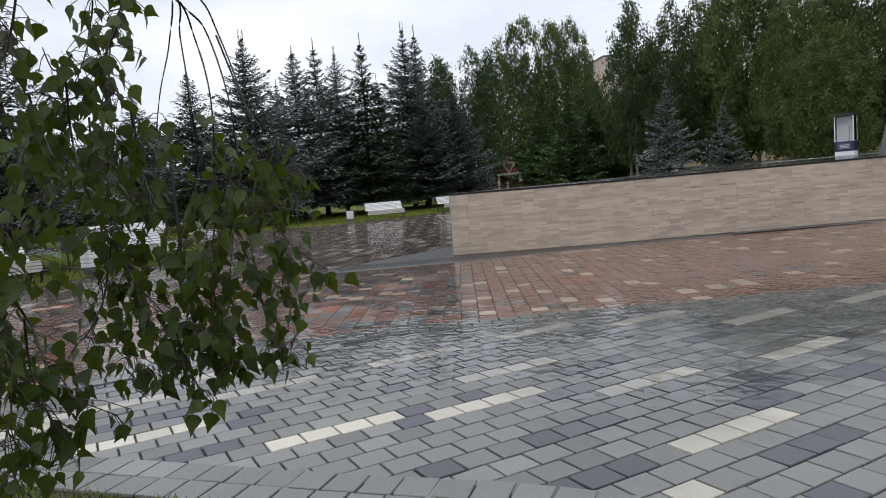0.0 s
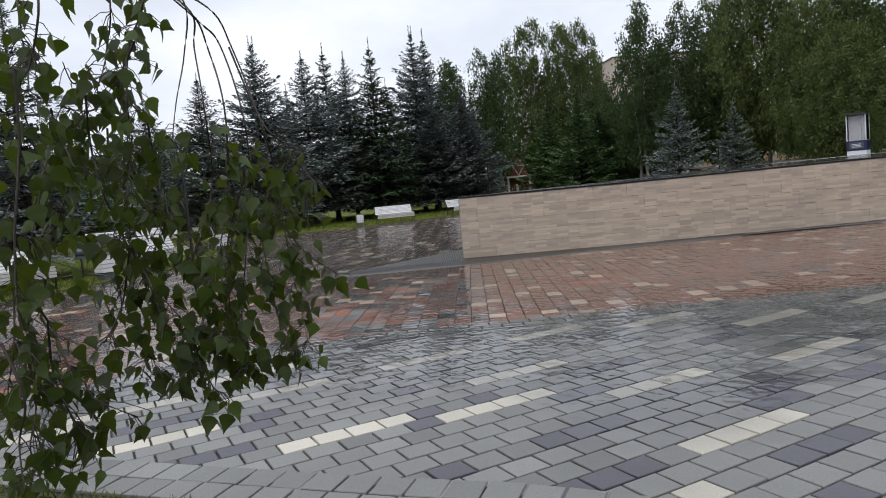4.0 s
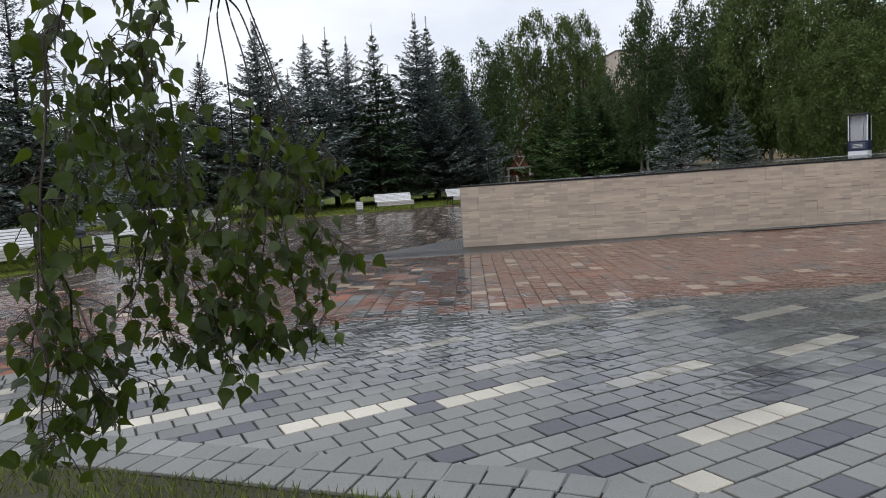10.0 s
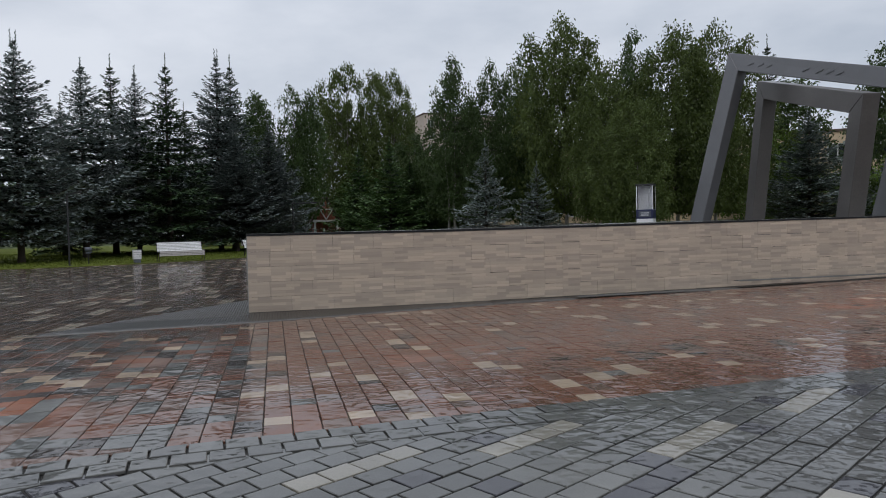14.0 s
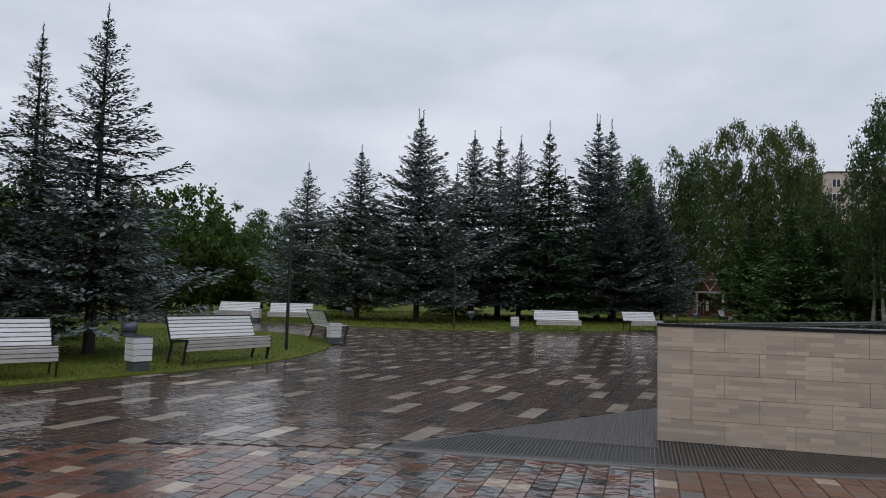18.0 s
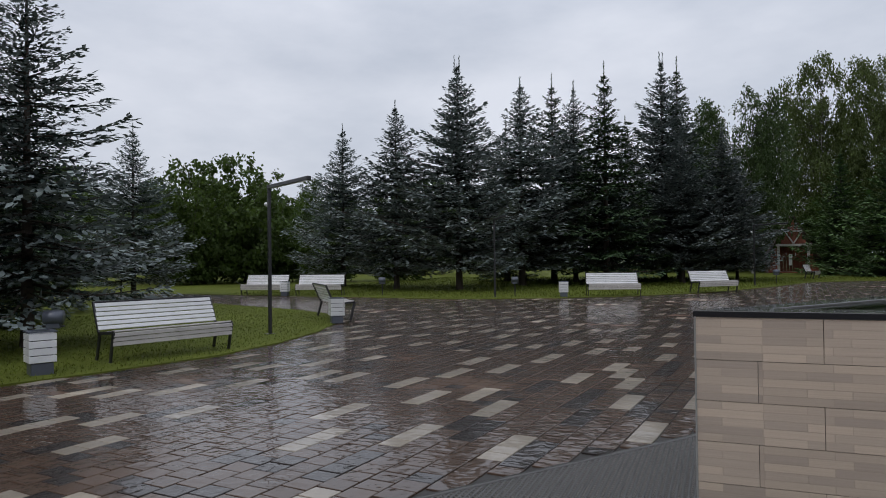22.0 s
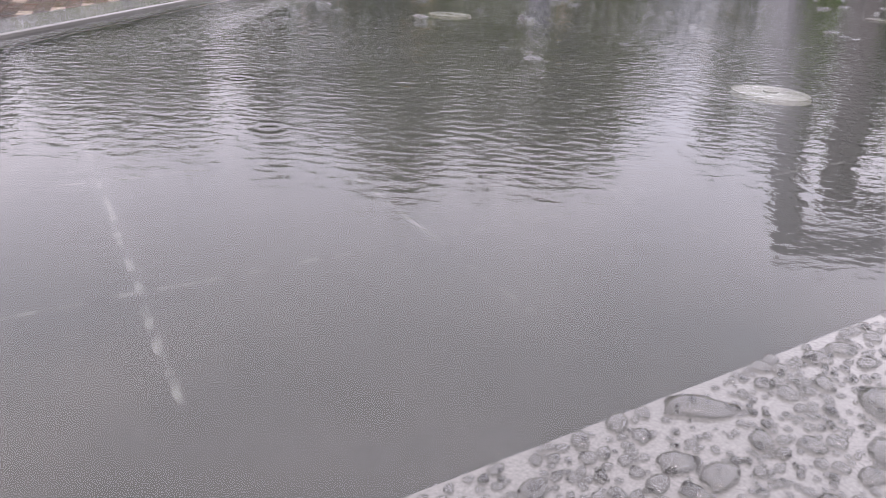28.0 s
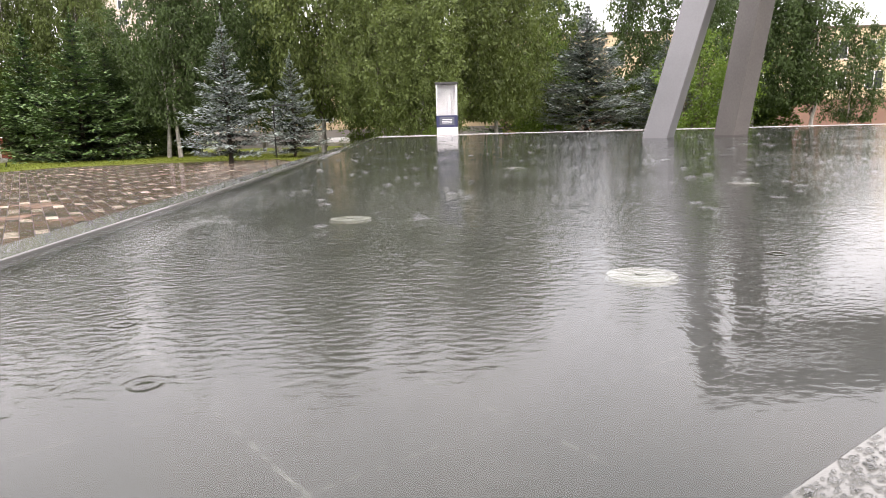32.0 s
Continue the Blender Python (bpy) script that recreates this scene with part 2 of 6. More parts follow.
DULL_STEEL = material("weathered_steel", (0.112, 0.102, 0.096), rough=0.5, metal=0.4, grain=0.2, grain_scale=30, stain=0.22, stain_scale=0.9, vary=0.04, coat=0.4, coat_rough=0.2)
STEEL = material("brushed_steel", (0.175, 0.175, 0.182), rough=0.42, metal=0.55, grain=0.12, grain_scale=35, stain=0.18, stain_scale=0.8, vary=0.04, coat=0.5, coat_rough=0.15)
GRATE = material("galvanised_grate", (0.066, 0.063, 0.058), rough=0.4, metal=0.5, grain=0.2, grain_scale=50, vary=0.1, coat=0.5, coat_rough=0.2)
BLACK_METAL = material("black_powder_coat", (0.018, 0.018, 0.020), rough=0.4, vary=0.05, grain=0.2, grain_scale=90, coat=0.4, coat_rough=0.15)
GREY_METAL = material("grey_powder_coat", (0.09, 0.10, 0.125), rough=0.4, metal=0.2, vary=0.05, grain=0.1, coat=0.4, coat_rough=0.15)
WHITE_SLAT = material("white_painted_slat", (0.66, 0.66, 0.66), rough=0.42, vary=0.07, grain=0.08, grain_scale=45, stain=0.10, stain_scale=4, coat=0.5, coat_rough=0.12)
SEAT_SLAT = material("greyer_white_slat", (0.50, 0.47, 0.45), rough=0.42, vary=0.10, grain=0.14, grain_scale=45, stain=0.16, stain_scale=4, coat=0.6, coat_rough=0.10)
WHITE_PANEL = material("white_enamel", (0.78, 0.78, 0.80), rough=0.3, vary=0, stain=0.04, stain_scale=3, coat=0.3)
NAVY = material("navy_panel", (0.020, 0.025, 0.075), rough=0.3, vary=0, grain=0.15, coat=0.4)
BARK = material("spruce_bark", (0.060, 0.045, 0.036), rough=0.85, grain=0.4, grain_scale=25, vary=0.15, bump=0.8, bump_scale=30)
BIRCH_BARK = material("birch_bark", (0.27, 0.255, 0.235), rough=0.7, grain=0.45, grain_scale=9, stain=0.3, stain_scale=4, vary=0.15, bump=0.4, bump_scale=20)
TWIG = material("birch_twig", (0.035, 0.024, 0.018), rough=0.6, grain=0.3, vary=0.1)
# crown shade put into the colour of needles by the trunk and under boughs
SHADED_NEEDLE = material("shaded_inner_needles", (0.034, 0.050, 0.044), spec=0.12, rough=0.7, vary=0.15, island=0.4)
BLUE_NEEDLE = material("blue_spruce_needles", (0.180, 0.212, 0.203), spec=0.12, rough=0.6, vary=0.20, island=0.45, stain=0.16, stain_scale=0.8)
PALE_NEEDLE = material("pale_blue_needles", (0.27, 0.315, 0.30), spec=0.12, rough=0.6, vary=0.15, island=0.45, stain=0.16, stain_scale=0.8)
GREEN_NEEDLE = material("green_spruce_needles", (0.058, 0.094, 0.046), spec=0.12, rough=0.6, vary=0.18, island=0.4, stain=0.12, stain_scale=0.8)
YEL_NEEDLE = material("fresh_green_needles", (0.088, 0.145, 0.054), spec=0.12, rough=0.6, vary=0.18, island=0.4)
RED_WOOD = material("red_brown_timber", (0.24, 0.070, 0.042), rough=0.6, grain=0.25, grain_scale=12, vary=0.12)
WHITE_WOOD = material("white_timber", (0.62, 0.60, 0.57), rough=0.5, grain=0.1, vary=0)
ROOF_FELT = material("dark_shingle", (0.085, 0.055, 0.042), rough=0.8, grain=0.3, grain_scale=9, vary=0.1)
TAN_WALL = material("tan_render", (0.55, 0.43, 0.29), rough=0.8, grain=0.06, stain=0.10, stain_scale=0.35, vary=0)
PINK_WALL = material("pale_brick_wall", (0.46, 0.38, 0.33), rough=0.8, grain=0.1, stain=0.10, stain_scale=0.3, vary=0)
PLINTH = material("red_brown_plinth", (0.20, 0.115, 0.085), rough=0.8, grain=0.1, stain=0.12, stain_scale=0.5, vary=0)
STONE_PLINTH = material("grey_plinth", (0.22, 0.205, 0.20), rough=0.8, grain=0.15, stain=0.12, stain_scale=0.5, vary=0)
WINDOW_DARK = material("dark_window_glass", (0.025, 0.030, 0.035), rough=0.08, vary=0.3, stain=0.2, stain_scale=0.7)
FRAME_WHITE = material("white_window_frame", (0.65, 0.65, 0.63), rough=0.5, vary=0.1)


def leaf_material(name, colour, through_colour, island=0.35, vary=0.15, gloss=0.15):
    """Leaves: a matt, slightly glossy upper side with light coming through."""
    m = material(name, colour, rough=0.45, vary=vary, island=island, stain=0.14, stain_scale=1.0, spec=gloss)
    t = m.node_tree
    p = t.nodes["Principled BSDF"]
    tr = t.nodes.new("ShaderNodeBsdfTranslucent")
    tr.inputs["Color"].default_value = (*through_colour, 1)
    mix = t.nodes.new("ShaderNodeMixShader")
    mix.inputs[0].default_value = 0.28
    t.links.new(p.outputs[0], mix.inputs[1])
    t.links.new(tr.outputs[0], mix.inputs[2])
    t.links.new(mix.outputs[0], t.nodes["Material Output"].inputs[0])
    return m


BIRCH_LEAF = leaf_material("birch_crown_leaves", (0.076, 0.102, 0.034), (0.12, 0.16, 0.03))
DARK_LEAF = leaf_material("shaded_birch_leaves", (0.052, 0.080, 0.031), (0.07, 0.115, 0.025))
OAK_LEAF = leaf_material("broad_leaves", (0.056, 0.088, 0.022), (0.09, 0.14, 0.022))
LIME_LEAF = leaf_material("light_green_leaves", (0.095, 0.150, 0.030), (0.16, 0.26, 0.03))
NEAR_LEAF = leaf_material("near_birch_leaf", (0.032, 0.052, 0.009), (0.130, 0.175, 0.013), island=0.55, vary=0.40, gloss=0.3)


def tile_face():
    """Porcelain wall tile with a printed pattern of short planks in tan tones."""
    m = material("tan_plank_porcelain", (0.432, 0.358, 0.288), rough=0.45, vary=0.06, grain=0.05, grain_scale=70, stain=0.07, stain_scale=1.2)
    t = m.node_tree
    p = t.nodes["Principled BSDF"]
    geo = t.nodes.new("ShaderNodeNewGeometry")
    sep = t.nodes.new("ShaderNodeSeparateXYZ")
    t.links.new(geo.outputs["Position"], sep.inputs[0])
    com = t.nodes.new("ShaderNodeCombineXYZ")
    t.links.new(sep.outputs["X"], com.inputs["X"])
    t.links.new(sep.outputs["Z"], com.inputs["Y"])
    br = t.nodes.new("ShaderNodeTexBrick")
    br.offset, br.offset_frequency, br.squash = 0.37, 2, 0.62
    br.inputs["Scale"].default_value = 1.0
    br.inputs["Mortar Size"].default_value = 0.0020
    br.inputs["Mortar Smooth"].default_value = 0.4
    br.inputs["Mortar"].default_value = (0.90, 0.88, 0.86, 1)
    br.inputs["Bias"].default_value = 0.0
    br.inputs["Brick Width"].default_value = 0.33
    br.inputs["Row Height"].default_value = 0.0442
    br.inputs["Color1"].default_value = (0.80, 0.80, 0.81, 1)
    br.inputs["Color2"].default_value = (1.19, 1.17, 1.13, 1)
    t.links.new(com.outputs[0], br.inputs["Vector"])
    n = t.nodes.new("ShaderNodeTexNoise")
    n.inputs["Scale"].default_value = 1.0
    mp = t.nodes.new("ShaderNodeMapping")
    mp.inputs["Scale"].default_value = (3.0, 3.0, 160.0)
    t.links.new(geo.outputs["Position"], mp.inputs[0])
    t.links.new(mp.outputs[0], n.inputs["Vector"])
    streak = t.nodes.new("ShaderNodeMapRange")
    streak.inputs["To Min"].default_value, streak.inputs["To Max"].default_value = 0.86, 1.14
    t.links.new(n.outputs["Fac"], streak.inputs["Value"])
    base = p.inputs["Base Color"].links[0].from_socket
    x = t.nodes.new("ShaderNodeVectorMath")
    x.operation = "MULTIPLY"
    t.links.new(base, x.inputs[0])
    t.links.new(br.outputs["Color"], x.inputs[1])
    y = t.nodes.new("ShaderNodeVectorMath")
    y.operation = "SCALE"
    t.links.new(x.outputs[0], y.inputs[0])
    t.links.new(streak.outputs[0], y.inputs["Scale"])
    t.links.new(y.outputs[0], p.inputs["Base Color"])
    edge = t.nodes.new("ShaderNodeBump")
    edge.inputs["Strength"].default_value, edge.inputs["Distance"].default_value = 0.5, 0.004
    edge.invert = True
    t.links.new(br.outputs["Fac"], edge.inputs["Height"])
    t.links.new(edge.outputs[0], p.inputs["Normal"])
    return m


WALL_TILE = tile_face()


def water_material():
    """Clear shallow water, ruffled by wind and rain: gloss by Fresnel over a clear, faintly tinted body."""
    m = bpy.data.materials.new("pool_water")
    m.use_nodes = True
    t = m.node_tree
    t.nodes.clear()
    o = t.nodes.new("ShaderNodeOutputMaterial")
    g = t.nodes.new("ShaderNodeBsdfGlossy")
    g.inputs["Roughness"].default_value = 0.008
    c = t.nodes.new("ShaderNodeBsdfTransparent")
    c.inputs["Color"].default_value = (0.90, 0.93, 0.91, 1)
    f = t.nodes.new("ShaderNodeFresnel")
    f.inputs["IOR"].default_value = 1.33
    mix = t.nodes.new("ShaderNodeMixShader")
    geo = t.nodes.new("ShaderNodeNewGeometry")
    mp = t.nodes.new("ShaderNodeMapping")
    mp.vector_type = "TEXTURE"
    mp.inputs["Rotation"].default_value = (0, 0, radians(58))
    mp.inputs["Scale"].default_value = (0.60, 1.0, 1.0)
    t.links.new(geo.outputs["Position"], mp.inputs[0])
    big = t.nodes.new("ShaderNodeTexNoise")
    big.inputs["Scale"].default_value, big.inputs["Detail"].default_value, big.inputs["Roughness"].default_value = 31.0, 2.0, 0.5
    t.links.new(mp.outputs[0], big.inputs["Vector"])
    # the breeze reaches the open water, while the lee of the near edge lies calm
    calm = t.nodes.new("ShaderNodeTexNoise")
    calm.inputs["Scale"].default_value = 0.9
    t.links.new(geo.outputs["Position"], calm.inputs["Vector"])
    sep = t.nodes.new("ShaderNodeSeparateXYZ")
    t.links.new(geo.outputs["Position"], sep.inputs[0])
    lee = t.nodes.new("ShaderNodeMapRange")
    lee.inputs["From Min"].default_value, lee.inputs["From Max"].default_value = 0.4, 1.7
    lee.inputs["To Min"].default_value, lee.inputs["To Max"].default_value = 0.10, 1.0
    t.links.new(sep.outputs["Y"], lee.inputs["Value"])
    gust = t.nodes.new("ShaderNodeMapRange")
    gust.inputs["From Min"].default_value, gust.inputs["From Max"].default_value = 0.35, 0.6
    gust.inputs["To Min"].default_value, gust.inputs["To Max"].default_value = 0.45, 1.0
    t.links.new(calm.outputs["Fac"], gust.inputs["Value"])
    amp = t.nodes.new("ShaderNodeMath")
    amp.operation = "MULTIPLY"
    t.links.new(lee.outputs[0], amp.inputs[0])
    t.links.new(gust.outputs[0], amp.inputs[1])
    hgt = t.nodes.new("ShaderNodeMath")
    hgt.operation = "MULTIPLY"
    t.links.new(big.outputs["Fac"], hgt.inputs[0])
    t.links.new(amp.outputs[0], hgt.inputs[1])
    # rain rings: circles round scattered drop points
    cell = t.nodes.new("ShaderNodeTexVoronoi")
    cell.inputs["Scale"].default_value = 3.4
    t.links.new(geo.outputs["Position"], cell.inputs["Vector"])
    fade = t.nodes.new("ShaderNodeMapRange")
    fade.inputs["From Min"].default_value, fade.inputs["From Max"].default_value = 0.0, 0.16
    fade.inputs["To Min"].default_value, fade.inputs["To Max"].default_value = 0.5, 0.0
    t.links.new(cell.outputs["Distance"], fade.inputs["Value"])
    wave = t.nodes.new("ShaderNodeMath")
    wave.operation = "MULTIPLY"
    wave.inputs[1].default_value = 62.0
    t.links.new(cell.outputs["Distance"], wave.inputs[0])
    sine = t.nodes.new("ShaderNodeMath")
    sine.operation = "SINE"
    t.links.new(wave.outputs[0], sine.inputs[0])
    ring_ = t.nodes.new("ShaderNodeMath")
    ring_.operation = "MULTIPLY_ADD"
    t.links.new(sine.outputs[0], ring_.inputs[0])
    t.links.new(fade.outputs[0], ring_.inputs[1])
    t.links.new(hgt.outputs[0], ring_.inputs[2])
    b = t.nodes.new("ShaderNodeBump")
    b.inputs["Strength"].default_value, b.inputs["Distance"].default_value = 1.0, 0.0042
    t.links.new(ring_.outputs[0], b.inputs["Height"])
    for s in (g, f):
        t.links.new(b.outputs[0], s.inputs["Normal"])
    t.links.new(f.outputs[0], mix.inputs[0])
    t.links.new(c.outputs[0], mix.inputs[1])
    t.links.new(g.outputs[0], mix.inputs[2])
    t.links.new(mix.outputs[0], o.inputs[0])
    return m


WATER = water_material()
DROP = bpy.data.materials.new("rain_drop")
DROP.use_nodes = True
dp = DROP.node_tree.nodes["Principled BSDF"]
dp.inputs["Base Color"].default_value = (0.62, 0.63, 0.64, 1)
dp.inputs["Transmission Weight"].default_value = 1.0
dp.inputs["Roughness"].default_value = 0.02
dp.inputs["IOR"].default_value = 1.33
GLASS = bpy.data.materials.new("display_glass")
GLASS.use_nodes = True
gt = GLASS.node_tree
gt.nodes.clear()
go, gg, gc = gt.nodes.new("ShaderNodeOutputMaterial"), gt.nodes.new("ShaderNodeBsdfGlossy"), gt.nodes.new("ShaderNodeBsdfTransparent")
gf, gm = gt.nodes.new("ShaderNodeFresnel"), gt.nodes.new("ShaderNodeMixShader")
gg.inputs["Roughness"].default_value = 0.02
gt.links.new(gf.outputs[0], gm.inputs[0])
gt.links.new(gc.outputs[0], gm.inputs[1])
gt.links.new(gg.outputs[0], gm.inputs[2])
gt.links.new(gm.outputs[0], go.inputs[0])

# ---- small builders ----


def part(name, bm, mat, parent=None, label="", smooth=False):
    """Links a bmesh as one mesh object, under a thing or part where one is given."""
    me = bpy.data.meshes.new(name)
    bm.to_mesh(me)
    bm.free()
    me.materials.append(mat)
    if smooth:
        me.polygons.foreach_set("use_smooth", [True] * len(me.polygons))
    ob = new(name, me)
    if parent:
        ob.parent = parent
    if label:
        tagged(ob, label)
    return ob


def box(bm, lo, hi, bevel=0.0, m=None):
    """Adds a box between two corners, with its edges eased, moved by the matrix m."""
    lo, hi = Vector(lo), Vector(hi)
    c, s = (lo + hi) / 2, hi - lo
    made = bmesh.ops.create_cube(bm, size=1.0, matrix=Matrix.Translation(c) @ Matrix.Diagonal((*s, 1)))["verts"]
    if bevel:
        edges = list({e for v in made for e in v.link_edges})
        made = bmesh.ops.bevel(bm, geom=edges, offset=bevel, segments=1, affect="EDGES")["verts"] or made
        made = list({v for v in made})
    if m:
        bmesh.ops.transform(bm, matrix=m, verts=made)
    return bm


def boxed(lo, hi, bevel=0.0, m=None):
    return box(bmesh.new(), lo, hi, bevel, m)


def rod(bm, a, b, r0, r1=None, seg=8):
    """Adds a round bar from a to b."""
    a, b = Vector(a), Vector(b)
    d = b - a
    m = Matrix.Translation((a + b) / 2) @ d.to_track_quat("Z", "Y").to_matrix().to_4x4()
    bmesh.ops.create_cone(bm, cap_ends=True, segments=seg, radius1=r0, radius2=r0 if r1 is None else r1, depth=d.length, matrix=m)
    return bm


def bar(bm, a, b, w, h, side=(0, 0, 1)):
    """Adds a square bar from a to b, w across and h along side."""
    a, b, side = Vector(a), Vector(b), Vector(side)
    d = (b - a).normalized()
    u = d.cross(side).normalized()
    v = u.cross(d)
    vs = [bm.verts.new(p + u * i * w / 2 + v * j * h / 2) for p in (a, b) for i, j in ((-1, -1), (1, -1), (1, 1), (-1, 1))]
    for f in ((3, 2, 1, 0), (4, 5, 6, 7), (0, 1, 5, 4), (1, 2, 6, 5), (2, 3, 7, 6), (3, 0, 4, 7)):
        bm.faces.new([vs[i] for i in f])
    return bm


def slab(bm, pts, z0, z1):
    """Adds an upright prism over a plan outline, anticlockwise."""
    lo = [bm.verts.new((x, y, z0)) for x, y in pts]
    hi = [bm.verts.new((x, y, z1)) for x, y in pts]
    bm.faces.new(hi)
    bm.faces.new(lo[::-1])
    for i in range(len(pts)):
        j = (i + 1) % len(pts)
        bm.faces.new((lo[i], lo[j], hi[j], hi[i]))
    return bm


def mesh_of(name, verts, faces, mats, slots=None, flat=False):
    """A mesh from arrays: verts (n, 3), faces (m, k) of one size, materials and a slot for each face."""
    verts, faces = np.asarray(verts, np.float32), np.asarray(faces, np.int32)
    me = bpy.data.meshes.new(name)
    k = faces.shape[1]
    me.vertices.add(len(verts))
    me.vertices.foreach_set("co", verts.ravel())
    me.loops.add(faces.size)
    me.loops.foreach_set("vertex_index", faces.ravel())
    me.polygons.add(len(faces))
    me.polygons.foreach_set("loop_start", np.arange(0, faces.size, k, dtype=np.int32))
    me.polygons.foreach_set("loop_total", np.full(len(faces), k, np.int32))
    for x in mats:
        me.materials.append(x)
    if slots is not None:
        me.polygons.foreach_set("material_index", np.asarray(slots, np.int32))
    me.update(calc_edges=True)
    me.validate()
    if flat:
        me.shade_flat()
    return me


def thing(name, x=0, y=0, z=0, rz=0):
    ob = new(name)
    ob.empty_display_size = 0.1
    ob.matrix_basis = pose(x, y, z, 0, 0, rz)
    return ob

# ---- the setting: ground, pool, lawns, bedding under the pavers ----
WALL_H, RIM_T = 1.116, 0.034
RIM_TOP = WALL_H + RIM_T
WATER_Z = 1.138
POOL_A, POOL_B, POOL_C = (0.0, 0.0), (33.9, 0.0), (14.25, 20.02)


def rise(x, y):
    """The square climbs a little towards the far end of the pool's front."""
    k = np.clip((np.asarray(x) - 2.0) / 16.0, 0, 1.25)
    return 0.30 * k ** 2 * (np.asarray(y) < 1.5)


def inside(px, py, poly):
    """Which of the points lie inside a plan outline."""
    hit = np.zeros(px.shape, bool)
    j = len(poly) - 1
    for i in range(len(poly)):
        (xi, yi), (xj, yj) = poly[i], poly[j]
        cross = ((yi > py) != (yj > py)) & (px < (xj - xi) * (py - yi) / (yj - yi + 1e-12) + xi)
        hit ^= cross
        j = i
    return hit


tagged(part("ground", boxed((-900, -900, -0.9), (900, 900, -0.10)), EARTH), "damp green parkland ground reaching the horizon", kind="structure")

# bedding sheet under the pavers, following the rise
gx, gy = np.meshgrid(np.linspace(-30, 60, 91), np.linspace(-30, 48, 79))
gz = rise(gx, gy) - 0.014
nx, ny = gx.shape[1], gx.shape[0]
quad = np.array([(r * nx + c, r * nx + c + 1, (r + 1) * nx + c + 1, (r + 1) * nx + c) for r in range(ny - 1) for c in range(nx - 1)])
bed = new("paving_bed", mesh_of("paving_bed", np.stack([gx, gy, gz], -1).reshape(-1, 3), quad, [JOINT]))
tagged(bed, "dark wet sand joints under the paving", kind="structure")

LAWN_WEST = [(-40, -14), (-11.6, -6.2), (-9.9, -3.6), (-8.95, -1.6), (-8.15, 0.6), (-7.45, 2.6), (-7.05, 4.4), (-7.1, 6.0), (-7.45, 7.8), (-8.2, 9.9), (-9.4, 11.6), (-11.2, 12.8), (-15.7, 14.6), (-24, 16.6), (-40, 18.0)]
LAWN_NORTH = [(-60, 24), (-24, 20.2), (-14.3, 19.4), (-8.9, 18.9), (-5.6, 20.0), (-3.0, 21.9), (-0.6, 24.6), (1.9, 30.0), (4.6, 37.0), (7.6, 39.2), (12.0, 38.0), (17.5, 35.6), (16.5, 30.0), (18.5, 26.5), (24.0, 22.6), (42.0, 6.0), (62, 2), (80, 80), (-60, 80)]
LAWN_SOUTH = [(-30, -3.4), (-3.4, -9.15), (-1.9, -9.62), (-0.44, -10.08), (0.27, -10.29), (0.86, -10.56), (1.34, -10.83), (1.66, -11.15), (1.88, -11.6), (1.98, -12.2), (2.0, -30), (-30, -30)]


def lawn(name, outline, z, label):
    ob = part(name, slab(bmesh.new(), outline, -0.2, z), TURF)
    return tagged(ob, label, kind="structure")


def clockwise(p):
    return sum((b[0] - a[0]) * (b[1] + a[1]) for a, b in zip(p, p[1:] + p[:1])) > 0


LAWNS = []
for nm, outline, z, lab in (("lawn_west", LAWN_WEST, 0.015, "short wet lawn under the spruces, edged by paving"), ("lawn_north", LAWN_NORTH, 0.015, "mown lawn behind the benches and the pool"), ("lawn_south", LAWN_SOUTH, -0.004, "thin grass and bare soil under the birch")):
    if clockwise(outline):
        outline = outline[::-1]
    LAWNS.append(lawn(nm, outline, z, lab))
LAWNS[2].data.materials[0] = SOIL

# ---- the raised triangular pool ----
pool = thing("pool")
tagged(pool, "raised triangular pool with tan tiled walls and black granite coping", "pool")


def inset(points, d):
    """A convex outline moved inwards by d (a number, or one for each edge)."""
    n = len(points)
    ds = d if isinstance(d, (list, tuple)) else [d] * n
    lines = []
    for i in range(n):
        a, b = Vector(points[i]), Vector(points[(i + 1) % n])
        t = (b - a).normalized()
        lines.append((a + Vector((-t.y, t.x)) * ds[i], t))
    out = []
    for i in range(n):
        (p, t), (q, s) = lines[i - 1], lines[i]
        k = ((q - p).x * s.y - (q - p).y * s.x) / (t.x * s.y - t.y * s.x)
        out.append(tuple(p + t * k))
    return out


TRI = [POOL_A, POOL_B, POOL_C]


def lift(x):
    """The basin's rim climbs slightly with the square."""
    return 0.0085 * min(max(x - 3.0, 0.0), 14.0)


def bent(bm):
    """Cuts a long piece across and lets it follow the climb."""
    for x0 in (3, 6, 9, 12, 17):
        bmesh.ops.bisect_plane(bm, geom=bm.verts[:] + bm.edges[:] + bm.faces[:], plane_co=(x0, 0, 0), plane_no=(1, 0, 0))
    for v in bm.verts:
        v.co.z += lift(v.co.x)
    return bm


core = inset(TRI, 0.022)
part("core_wall", bent(slab(bmesh.new(), core, -0.2, 1.06)), JOINT, pool)
part("floor", bent(slab(bmesh.new(), inset(TRI, 0.1), 1.0, 1.095)), FLOOR_SLAB, pool, "dark grey stone floor under shallow water")
